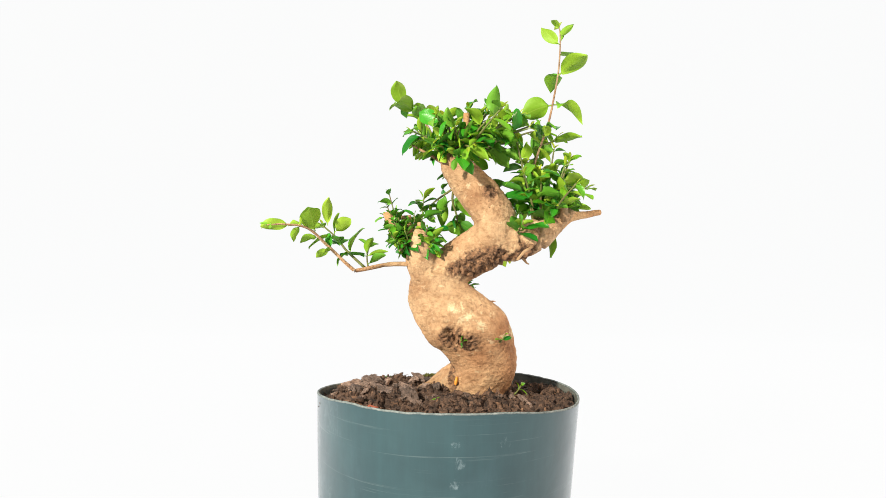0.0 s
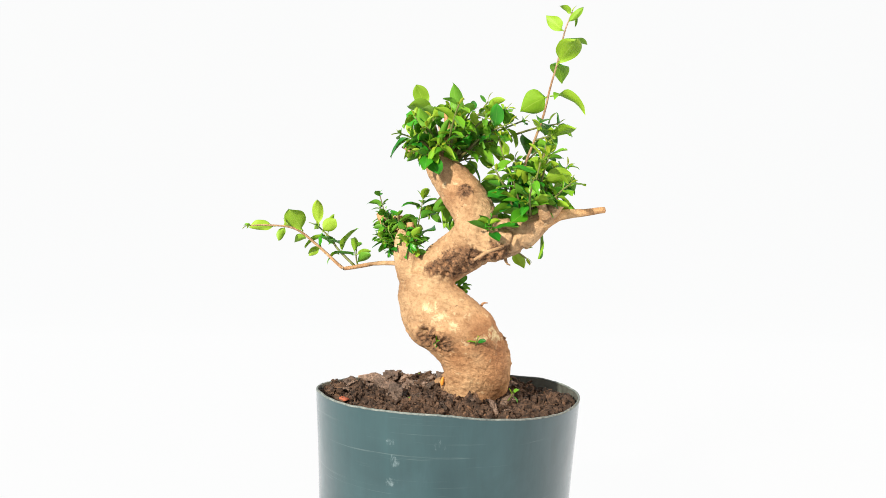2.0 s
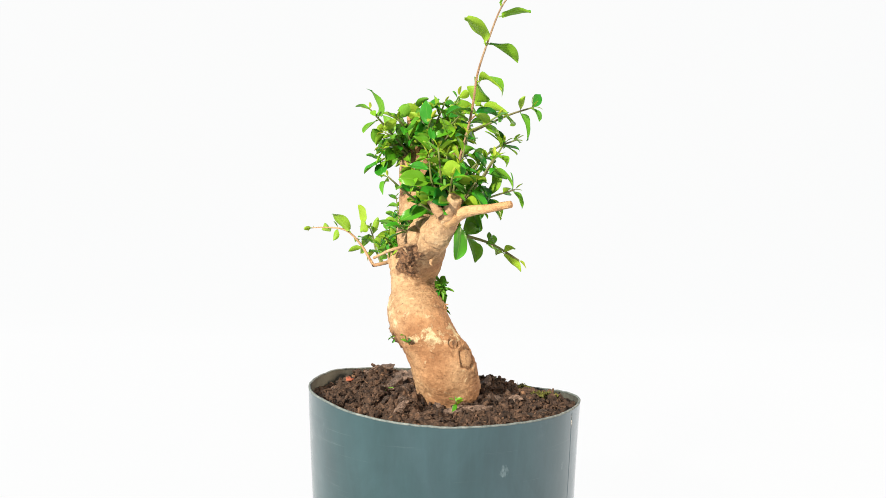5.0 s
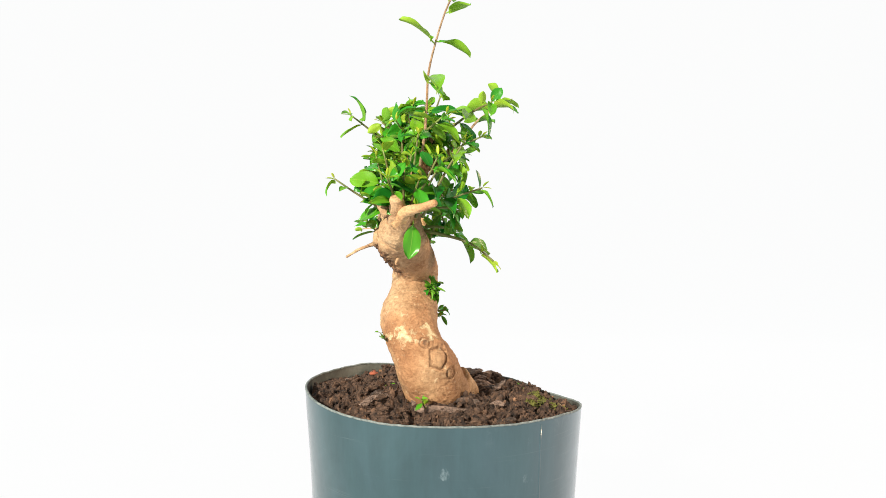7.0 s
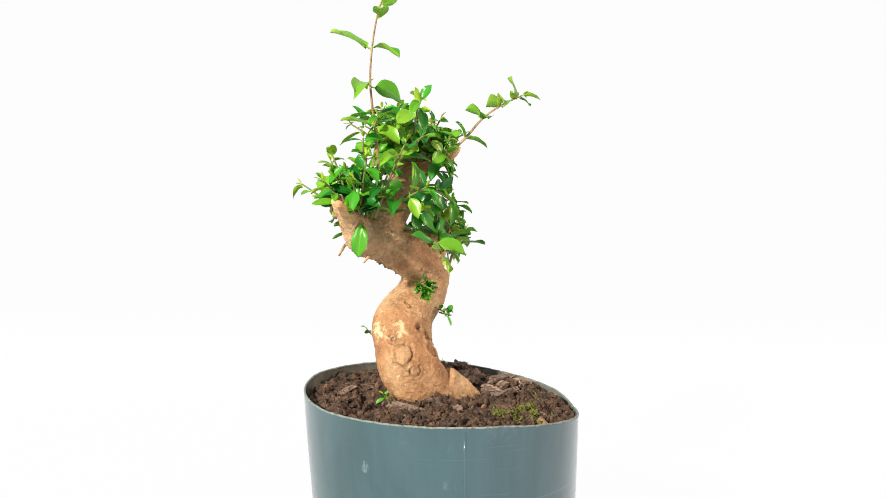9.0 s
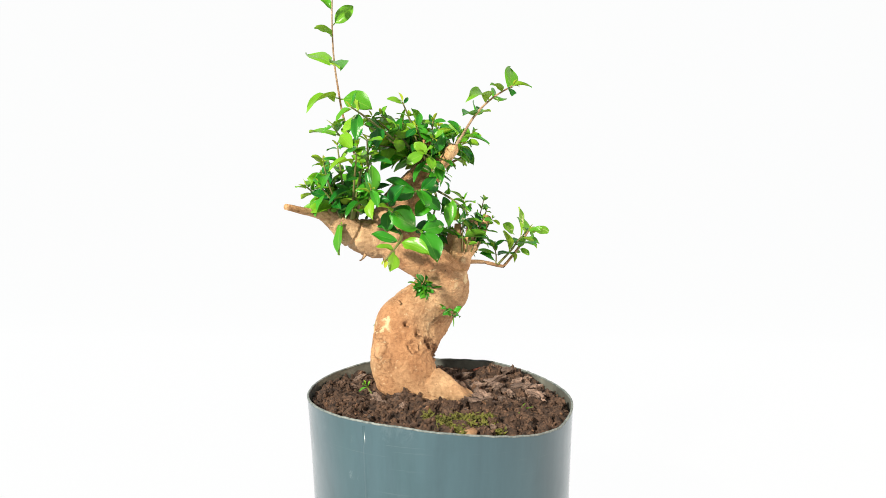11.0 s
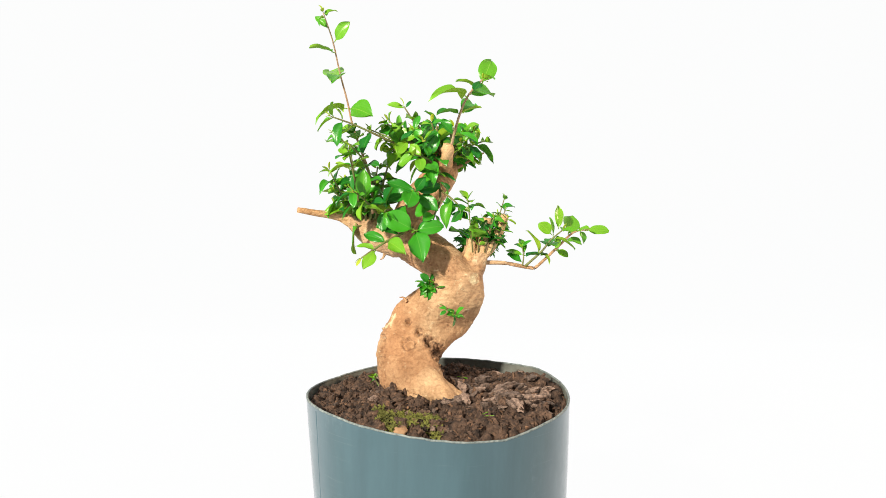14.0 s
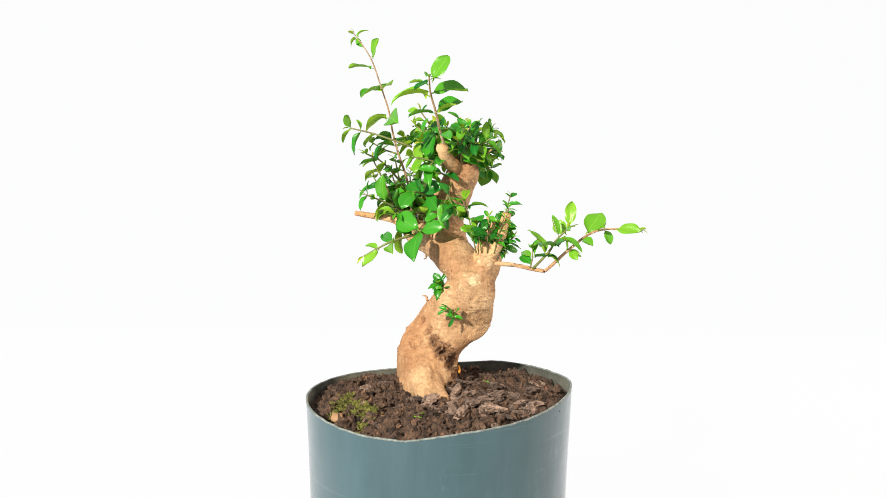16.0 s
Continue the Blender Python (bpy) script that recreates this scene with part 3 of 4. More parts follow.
def leaf_mesh(name, mats, width, bend, fold, wave, seed):
    """A pointed oval blade of length 1 along y, with an upper and a lower skin and a short stalk."""
    bm = bmesh.new()
    uvl = bm.loops.layers.uv.new("UVMap")
    n = 11
    for skin in (0, 1):
        rows = []
        for j in range(n + 1):
            t = 0.35 * j / n + 0.325 * (1 - math.cos(math.pi * j / n))
            w = width * (math.sin(math.pi * t ** 1.02) ** 0.80 + 0.05 * math.sin(3 * math.pi * t)) if 0 < j < n else 0.012
            row = []
            for i in range(7):
                s = (i - 3) / 3
                z = -bend * t * t + fold * abs(s) ** 1.4 * w * 2 + 1.3 * wave * math.sin(5 * t + 2 * s + seed) * abs(s) - 0.8 * wave * math.sin(8 * t + seed) * s
                inside = 0.010 if 0 < i < 6 and 0 < j < n else 0.003
                row.append((bm.verts.new((s * w + 0.05 * math.sin(seed * 2.1) * t * t, 0.10 + 0.90 * t - 0.22 * bend * t * t, z + (inside if skin == 0 else -inside))), (0.5 + s / 2, t)))
            rows.append(row)
        for a, b in zip(rows, rows[1:]):
            for i in range(6):
                quad = (a[i], a[i + 1], b[i + 1], b[i]) if skin == 0 else (a[i], b[i], b[i + 1], a[i + 1])
                f = bm.faces.new([q[0] for q in quad])
                f.material_index = skin
                for loop, q in zip(f.loops, quad):
                    loop[uvl].uv = q[1]
    stalk = [bm.verts.new(c) for c in ((-0.018, 0, 0), (0.018, 0, 0), (0.018, 0.12, 0.0), (-0.018, 0.12, 0.0), (0, 0, -0.03), (0, 0.12, -0.03))]
    for f in ((0, 1, 2, 3), (1, 4, 5, 2), (4, 0, 3, 5)):
        bm.faces.new([stalk[i] for i in f]).material_index = 1
    me = bpy.data.meshes.new(name)
    bm.to_mesh(me)
    bm.free()
    for mat in mats:
        me.materials.append(mat)
    me.shade_smooth()
    return me


SKINS = {"old": (LEAF_OLD, UNDER_OLD), "new": (LEAF_NEW, UNDER_NEW), "bud": (LEAF_BUD, LEAF_BUD)}
LEAVES = {}
BLADES = ((0.245, 0.16, 0.14, 0.06), (0.255, 0.26, 0.20, 0.07), (0.240, 0.48, 0.22, 0.08), (0.30, 0.10, 0.10, 0.06), (0.210, 0.24, 0.26, 0.06))
BENDS = [blade[1] for blade in BLADES]
for key, mat in SKINS.items():
    LEAVES[key] = [leaf_mesh("leaf", mat, w, b, f, v, k) for k, (w, b, f, v) in enumerate(BLADES)]
NARROW = {key: [leaf_mesh("leaf", mat, w, b, f, 0.02, k) for k, (w, b, f) in enumerate(((0.18, 0.15, 0.15), (0.21, 0.3, 0.15), (0.165, 0.05, 0.2)))]
          for key, mat in SKINS.items()}


def leaf(parent, base, way, up, length, meshes, rng):
    y = Vector(way).normalized()
    z = Vector(up) - y * Vector(up).dot(y)
    z = z.normalized() if z.length > 1e-4 else y.orthogonal().normalized()
    x = y.cross(z)
    m = Matrix((x, y, z)).transposed().to_4x4()
    ob = new("leaf", meshes[rng.randrange(len(meshes))])
    ob.parent = parent
    ob.matrix_basis = Matrix.Translation(base) @ m @ pose(0, 0, 0, rng.uniform(-12, 12), rng.uniform(-25, 25), 0) @ Matrix.Diagonal((length, length, length, 1))
    return ob


def shoot(tree, rng, pts, r0, r1, nodes, size, az=0.0, young=0.25, narrow=0.2, first=0.25, mat=None, lift=0.5, bud=True, name="shoot"):
    """A stem through points, with crossed pairs of leaves along it."""
    n = len(pts)
    bm = bmesh.new()
    tube(bm, [(*p, r0 + (r1 - r0) * i / (n - 1)) for i, p in enumerate(pts)], 4, 7)
    stem = part(name, bm, mat or STEM, tree)
    line = spline(pts, 12)
    for k in range(nodes):
        f = first + (1 - first) * (k / max(nodes - 1, 1)) * 0.97
        i = min(int(f * (len(line) - 1)), len(line) - 2)
        base = Vector(line[i])
        d = Vector(line[i + 1] - line[i]).normalized()
        u = d.cross(Vector((0, 0, 1)))
        u = u.normalized() if u.length > 0.1 else Vector((1, 0, 0))
        v = u.cross(d)
        a = radians(az + 90 * k + rng.uniform(-22, 22))
        for side in (0, math.pi):
            if rng.random() < 0.08:
                continue
            out = u * math.cos(a + side) + v * math.sin(a + side)
            way = out + d * lift * rng.uniform(0.6, 1.5) + Vector((0, 0, rng.uniform(-0.25, 0.25)))
            key = "new" if rng.random() < young + 0.35 * (f - 0.5) else "old"
            kinds = (NARROW if rng.random() < narrow else LEAVES)[key]
            length = 1.24 * size * rng.uniform(0.58, 1.22) * (1.0 - 0.35 * max(0, f - 0.6) / 0.4)
            face = Vector((base.x - 0.02, base.y + 0.014, 0)).normalized() * rng.uniform(0.0, 0.9) + Vector((rng.uniform(-0.6, 0.4), rng.uniform(-0.2, 1.1), 0.8))
            leaf(stem, base, way, face, length, kinds, rng)
    if bud:
        end, d = Vector(line[-1]), Vector(line[-1] - line[-3]).normalized()
        for s in (-1, 1):
            way = d + d.orthogonal() * 0.45 * s
            leaf(stem, end, way, Vector((0, 0, 1)), size * rng.uniform(0.35, 0.5), NARROW["bud" if young > 0.3 else "new"], rng)
    return stem


def leaf_to(stem, base, tip, face, key, wide=1.0, kind=0):
    """One leaf from its node to its tip, its upper side towards face."""
    y = Vector(tip) - Vector(base)
    length = y.length
    y.normalize()
    z = Vector(face) - y * Vector(face).dot(y)
    z.normalize()
    arch = math.atan2(BENDS[kind], 1.0 - 0.22 * BENDS[kind])
    y, z = y * math.cos(arch) + z * math.sin(arch), z * math.cos(arch) - y * math.sin(arch)
    ob = new("leaf", LEAVES[key][kind])
    ob.parent = stem
    ob.matrix_basis = Matrix.Translation(base) @ Matrix((y.cross(z), y, z)).transposed().to_4x4() @ Matrix.Diagonal((length * wide, length * 0.98, length, 1))


def build_tree():
    tree = thing("bonsai_tree", "thick twisted pale-brown bonsai with small glossy green leaves", "bonsai")
    part("trunk", trunk_mesh(), BARK, tree, "swollen S-shaped trunk with knots and sawn stubs")

    rng = random.Random(11)
    # sawn stubs: round the knob, at the head, on the arm
    for pts in ([(-0.0170, -0.0178, 0.2240, 0.0040), (-0.0200, -0.0165, 0.2350, 0.0034), (-0.0212, -0.0160, 0.2460, 0.0030)],
                [(-0.0160, -0.0185, 0.2220, 0.0040), (-0.0250, -0.0188, 0.2330, 0.0030), (-0.0312, -0.0184, 0.2478, 0.0025)],
                [(-0.0105, -0.0165, 0.2200, 0.0045), (-0.0120, -0.0175, 0.2320, 0.0026), (-0.0128, -0.0185, 0.2425, 0.0021)],
                [(0.0030, -0.0090, 0.2750, 0.0046), (-0.0010, 0.0010, 0.2800, 0.0033), (-0.0022, 0.0040, 0.2835, 0.0036), (-0.0028, 0.0052, 0.2862, 0.0028)],
                [(0.0060, -0.0160, 0.2760, 0.0050), (0.0085, -0.0100, 0.2850, 0.0030), (0.0098, -0.0050, 0.2940, 0.0024)],
                [(0.0070, -0.0180, 0.2760, 0.0042), (0.0105, -0.0215, 0.2880, 0.0023), (0.0110, -0.0235, 0.3005, 0.0016)]):
        bm = bmesh.new()
        tube(bm, pts, 6, 9, 0.22)
        part("sawn_stub", bm, CUTWOOD, tree, "pale sawn stub")
    bm = bmesh.new()
    tube(bm, [(0.0068, -0.0168, 0.1545, 0.0007), (0.0070, -0.0172, 0.1565, 0.0010), (0.0074, -0.0170, 0.1590, 0.0005)], 3, 6)
    part("dead_leaf", bm, plain("orange_leaf", (0.65, 0.24, 0.03), (0.80, 0.36, 0.05), 300, 0.7), tree, "small orange withered leaf")
    # bare sawn side branch and dead twigs
    bm = bmesh.new()
    tube(bm, [(0.0600, -0.0160, 0.2420, 0.0048), (0.0680, -0.0105, 0.2462, 0.0030), (0.0790, -0.0010, 0.2480, 0.0020), (0.0880, 0.0060, 0.2497, 0.0017)], 6, 12, 0.12)
    part("sawn_branch", bm, CUTWOOD, tree, "bare pale sawn branch end")
    for pts in ([(0.0440, -0.0270, 0.2320, 0.0016), (0.0450, -0.0330, 0.2300, 0.0009), (0.0405, -0.0400, 0.2275, 0.0008), (0.0365, -0.0470, 0.2238, 0.0006)],
                [(0.0000, -0.0170, 0.2740, 0.0012), (-0.0090, -0.0180, 0.2790, 0.0008), (-0.0180, -0.0186, 0.2838, 0.0005)],
                [(0.0240, -0.0060, 0.1965, 0.0009), (0.0262, -0.0066, 0.1990, 0.0006), (0.0285, -0.0058, 0.1992, 0.0003)],
                [(0.0640, -0.0195, 0.2450, 0.0030), (0.0632, -0.0225, 0.2490, 0.0024), (0.0625, -0.0245, 0.2535, 0.0026)],
                [(0.0420, -0.0180, 0.2245, 0.0010), (0.0438, -0.0195, 0.2215, 0.0006), (0.0455, -0.0190, 0.2205, 0.0003)]):
        bm = bmesh.new()
        tube(bm, pts, 6, 9, 0.25)
        part("dead_twig", bm, BARK, tree)
    # tall shoot
    base = [(0.0475, -0.0110, 0.2480), (0.0477, -0.0072, 0.2690), (0.0529, -0.0039, 0.2861), (0.0574, -0.0024, 0.2999), (0.0602, -0.0013, 0.3133),
            (0.0632, 0.0030, 0.3290), (0.0648, 0.0085, 0.3440), (0.0656, 0.0150, 0.3530), (0.0660, 0.0208, 0.3588)]
    tall = shoot(tree, rng, base, 0.0008, 0.0003, 2, 0.0135, 20, 0.6, 0.0, 0.30, TWIG, 0.35)
    for node_at, tip, face, key, wide, kind in (
            ((0.0645, 0.0085, 0.3455), (0.0538, 0.0114, 0.3562), (-0.2, 0.9, 0.3), "new", 1.0, 0), ((0.0655, 0.0140, 0.3515), (0.0742, 0.0152, 0.3590), (-0.3, 0.9, 0.3), "new", 0.85, 4),
            ((0.0645, 0.0075, 0.3400), (0.0750, 0.0204, 0.3404), (-0.15, 0.1, 0.95), "new", 0.95, 0),
            ((0.0632, 0.0020, 0.3265), (0.0770, -0.0130, 0.3347), (-0.39, 0.90, 0.25), "new", 1.2, 0), ((0.0632, 0.0020, 0.3275), (0.0605, 0.0195, 0.3200), (-0.16, 0.45, 0.88), "new", 1.1, 1),
            ((0.0600, -0.0012, 0.3095), (0.0778, 0.0040, 0.3020), (0.30, 0.27, 0.92), "new", 1.1, 2), ((0.0590, -0.0014, 0.3090), (0.0415, 0.0040, 0.3040), (-0.3, 0.85, 0.45), "new", 1.45, 1),
            ((0.0565, -0.0020, 0.2960), (0.0600, -0.0170, 0.2930), (0.3, 0.3, 0.9), "old", 1.0, 1), ((0.0560, -0.0020, 0.2950), (0.0520, 0.0150, 0.2940), (0.2, 0.4, 0.8), "old", 1.0, 1)):
        leaf_to(tall, node_at, tip, face, key, wide, kind)
    shoot(tree, rng, [base[2], (0.0600, 0.0020, 0.2890), (0.0640, 0.0080, 0.2930)], 0.0006, 0.0004, 2, 0.012, 40, 0.7, 0.1, 0.5)
    # shoot at the back of the head
    shoot(tree, rng, [(-0.0010, -0.0020, 0.2790), (-0.0067, 0.0086, 0.2904), (-0.0121, 0.0164, 0.3013), (-0.0188, 0.0251, 0.3092), (-0.0275, 0.0326, 0.3149)],
          0.0009, 0.0004, 2, 0.0110, 35, 0.55, 0.1, 0.25, TWIG, 0.4)
    far = tree.children[-1]
    for node_at, tip, face, key, wide, kind in (
            ((-0.0265, 0.0300, 0.3130), (-0.0300, 0.0215, 0.3275), (-0.2, 0.4, 0.3), "new", 1.2, 0), ((-0.0275, 0.0326, 0.3149), (-0.0360, 0.0400, 0.3130), (-0.2, 0.2, 0.9), "new", 0.8, 4),
            ((-0.0180, 0.0240, 0.3080), (-0.0010, 0.0370, 0.3065), (0.1, 0.5, 0.8), "new", 0.9, 2), ((-0.0188, 0.0251, 0.3092), (-0.0285, 0.0070, 0.3120), (-0.4, 0.3, 0.8), "new", 1.0, 1),
            ((-0.0121, 0.0164, 0.3013), (-0.0160, 0.0010, 0.3090), (-0.5, 0.3, 0.8), "old", 1.0, 1), ((-0.0121, 0.0164, 0.3010), (-0.0230, 0.0110, 0.3050), (-0.3, -0.3, 0.8), "new", 1.0, 0),
            ((-0.0121, 0.0164, 0.3010), (-0.0020, 0.0280, 0.2990), (0.1, 0.5, 0.8), "old", 1.0, 1), ((-0.0235, 0.0290, 0.3120), (-0.0140, 0.0360, 0.3140), (0, 0.4, 0.9), "new", 0.9, 1)):
        leaf_to(far, node_at, tip, face, key, wide, kind)
    # long low branch with fresh leaves
    lb = [(-0.0170, -0.0195, 0.2200), (-0.0300, -0.0240, 0.2198), (-0.0445, -0.0315, 0.2170), (-0.0480, -0.0330, 0.2180), (-0.0595, -0.0385, 0.2295), (-0.0682, -0.0471, 0.2384), (-0.0770, -0.0600, 0.2400), (-0.0830, -0.0680, 0.2395)]
    shoot(tree, rng, lb, 0.0014, 0.0003, 3, 0.0080, 30, 0.75, 0.35, 0.55, BARK, 0.5, name="branch")
    branch = tree.children[-1]
    for node_at, tip, face, key, wide, kind in (
            ((-0.0740, -0.0560, 0.2395), (-0.0890, -0.0600, 0.2390), (-0.4, 0.7, 0.6), "new", 0.9, 0), ((-0.0650, -0.0440, 0.2370), (-0.0660, -0.0560, 0.2490), (-0.5, 0.8, 0.3), "new", 1.15, 3),
            ((-0.0600, -0.0365, 0.2400), (-0.0589, -0.0400, 0.2550), (-0.5, 0.8, 0.2), "new", 0.85, 0), ((-0.0560, -0.0390, 0.2365), (-0.0480, -0.0375, 0.2440), (-0.5, 0.8, 0.3), "new", 1.2, 3),
            ((-0.0640, -0.0420, 0.2340), (-0.0740, -0.0400, 0.2310), (-0.4, 0.5, 0.7), "new", 1.0, 1), ((-0.0585, -0.0380, 0.2280), (-0.0660, -0.0375, 0.2235), (-0.5, 0.8, 0.4), "new", 1.1, 0),
            ((-0.0410, -0.0300, 0.2250), (-0.0361, -0.0372, 0.2345), (-0.5, 0.8, 0.3), "new", 0.75, 4), ((-0.0400, -0.0290, 0.2200), (-0.0300, -0.0300, 0.2250), (-0.4, 0.7, 0.5), "old", 1.1, 1),
            ((-0.0545, -0.0350, 0.2300), (-0.0480, -0.0400, 0.2330), (-0.4, 0.6, 0.7), "old", 0.9, 0), ((-0.0690, -0.0490, 0.2388), (-0.0780, -0.0440, 0.2410), (-0.3, 0.6, 0.7), "new", 0.8, 0)):
        leaf_to(branch, node_at, tip, face, key, wide, kind)
    shoot(tree, rng, [(-0.0415, -0.0285, 0.2180), (-0.0510, -0.0305, 0.2270), (-0.0560, -0.0310, 0.2335), (-0.0629, -0.0320, 0.2396)], 0.0008, 0.0004, 4, 0.0125, 60, 0.7, 0.1, 0.3)
    shoot(tree, rng, [(-0.0400, -0.0278, 0.2183), (-0.0405, -0.0290, 0.2235), (-0.0395, -0.0300, 0.2290)], 0.0005, 0.0003, 2, 0.0100, 10, 0.3, 0.3, 0.6)
    # low shoot with the largest leaves
    shoot(tree, rng, [(0.0250, -0.0080, 0.2380), (0.0260, 0.0060, 0.2350), (0.0300, 0.0180, 0.2310), (0.0386, 0.0295, 0.2229)], 0.0010, 0.0005, 0, 0.0125, 15, 0.6, 0.0, 0.3, None, 0.5)
    low = tree.children[-1]
    back = (-0.36, 0.90, 0.35)
    for node_at, tip, face, key, wide, kind in (
            ((0.0290, 0.0150, 0.2315), (0.0445, 0.0125, 0.2360), back, "old", 0.85, 0), ((0.0290, 0.0150, 0.2315), (0.0140, 0.0260, 0.2255), back, "new", 0.9, 1),
            ((0.0330, 0.0225, 0.2270), (0.0368, 0.0320, 0.2165), back, "new", 1.0, 0), ((0.0330, 0.0225, 0.2270), (0.0440, 0.0260, 0.2290), (0.3, 0.5, 0.8), "new", 0.8, 4),
            ((0.0250, 0.0040, 0.2355), (0.0400, 0.0060, 0.2400), (0.6, 0.5, 0.6), "old", 1.0, 1)):
        leaf_to(low, node_at, tip, face, key, wide, kind)
    low = shoot(tree, rng, [(0.0220, -0.0080, 0.2400), (0.0190, 0.0000, 0.2400), (0.0160, 0.0060, 0.2380)], 0.0009, 0.0005, 0, 0.0125, 80, 0.15, 0.0, 0.4)
    for node_at, tip, face, key, wide, kind in (
            ((0.0160, 0.0060, 0.2380), (0.0335, 0.0105, 0.2470), back, "old", 1.1, 3), ((0.0160, 0.0060, 0.2380), (0.0070, 0.0160, 0.2205), back, "old", 1.15, 1),
            ((0.0160, 0.0060, 0.2380), (0.0000, -0.0005, 0.2410), back, "old", 1.0, 0)):
        leaf_to(low, node_at, tip, face, key, wide, kind)
    shoot(tree, rng, [(0.0180, -0.0090, 0.2580), (0.0165, 0.0050, 0.2600), (0.0140, 0.0120, 0.2600)], 0.0009, 0.0005, 1, 0.0125, 30, 0.15, 0.0, 0.3)
    low = tree.children[-1]
    for node_at, tip, face, key, wide, kind in (
            ((0.0165, 0.0080, 0.2605), (0.0160, 0.0200, 0.2510), back, "old", 1.15, 3), ((0.0170, 0.0040, 0.2600), (0.0340, 0.0040, 0.2545), back, "old", 1.0, 1),
            ((0.0165, 0.0050, 0.2600), (0.0030, -0.0020, 0.2640), back, "old", 1.05, 0), ((0.0160, 0.0060, 0.2600), (0.0080, 0.0120, 0.2680), back, "old", 1.0, 0)):
        leaf_to(low, node_at, tip, face, key, wide, kind)
    shoot(tree, rng, [(0.0300, -0.0100, 0.2480), (0.0330, 0.0030, 0.2500), (0.0320, 0.0120, 0.2480)], 0.0009, 0.0005, 3, 0.0130, 0, 0.15, 0.0, 0.3)
    # hanging single leaf
    one = shoot(tree, rng, [(0.0540, -0.0110, 0.2410), (0.0575, -0.0080, 0.2405)], 0.0006, 0.0004, 0, 0.01, bud=False)
    leaf_to(one, (0.0572, -0.0085, 0.2425), (0.0582, -0.0105, 0.2230), (0.85, 0.5, 0.1), "new", 0.95, 0)
    # head
    for x, y, z in ((-0.018, -0.020, 0.291), (-0.012, -0.010, 0.288), (-0.005, -0.030, 0.298), (0.005, -0.036, 0.291), (0.012, -0.022, 0.303), (0.022, -0.018, 0.301),
                    (0.032, -0.022, 0.296), (0.030, -0.004, 0.292), (0.018, 0.004, 0.295), (0.008, 0.002, 0.299), (-0.008, -0.002, 0.288), (0.036, -0.012, 0.286),
                    (0.015, -0.034, 0.283), (-0.005, -0.027, 0.281), (0.000, -0.018, 0.299), (0.036, -0.005, 0.302), (0.025, 0.000, 0.309), (-0.016, 0.000, 0.294), (0.022, -0.032, 0.296), (0.010, 0.010, 0.288),
                    (0.040, -0.012, 0.302), (0.047, -0.004, 0.297), (0.044, -0.020, 0.293), (-0.003, -0.036, 0.285), (0.012, -0.038, 0.281)):
        s = Vector((0.006, -0.015, 0.277)) + Vector((x - 0.006, y + 0.015, 0)) * 0.25
        m = (s + Vector((x, y, z))) / 2 + Vector((0, 0, 0.003))
        shoot(tree, rng, [s, m, (x, y, z)], 0.0008, 0.0004, 4, 0.0118, rng.uniform(0, 90), 0.42, 0.3, 0.18)
    low = shoot(tree, rng, [(0.0080, -0.0270, 0.2770), (0.0065, -0.0350, 0.2770), (0.0055, -0.0385, 0.2755)], 0.0006, 0.0004, 2, 0.0110, 30, 0.2, 0.0, 0.4, bud=False)
    for node_at, tip, face, key, wide, kind in (((0.0060, -0.0370, 0.2760), (0.0101, -0.0481, 0.2678), (0.3, -0.3, 0.9), "old", 1.0, 0), ((0.0060, -0.0370, 0.2762), (0.0006, -0.0439, 0.2787), (0.0, 0.2, 0.9), "new", 1.0, 0),
                                                ((0.0060, -0.0350, 0.2765), (0.0140, -0.0400, 0.2660), (0.4, -0.7, 0.5), "old", 1.1, 3)):
        leaf_to(low, node_at, tip, face, key, wide, kind)
    # bush on the cut arm
    for x, y, z in ((0.066, -0.012, 0.268), (0.060, -0.020, 0.264), (0.050, -0.020, 0.270), (0.050, -0.030, 0.264), (0.045, -0.012, 0.276), 
                    (0.041, -0.030, 0.268), (0.069, -0.004, 0.261), (0.048, 0.004, 0.272), (0.058, -0.030, 0.252), (0.060, -0.006, 0.284), (0.066, -0.022, 0.276), (0.038, -0.018, 0.286), (0.052, 0.016, 0.282), (0.076, -0.018, 0.262)):
        s = Vector((0.052, -0.014, 0.244)) + Vector((x - 0.052, y + 0.014, 0)) * 0.3
        m = (s + Vector((x, y, z))) / 2 + Vector((0, 0, 0.002))
        shoot(tree, rng, [s, m, (x, y, z)], 0.0008, 0.0004, 5, 0.0118, rng.uniform(0, 90), 0.38, 0.35, 0.15)
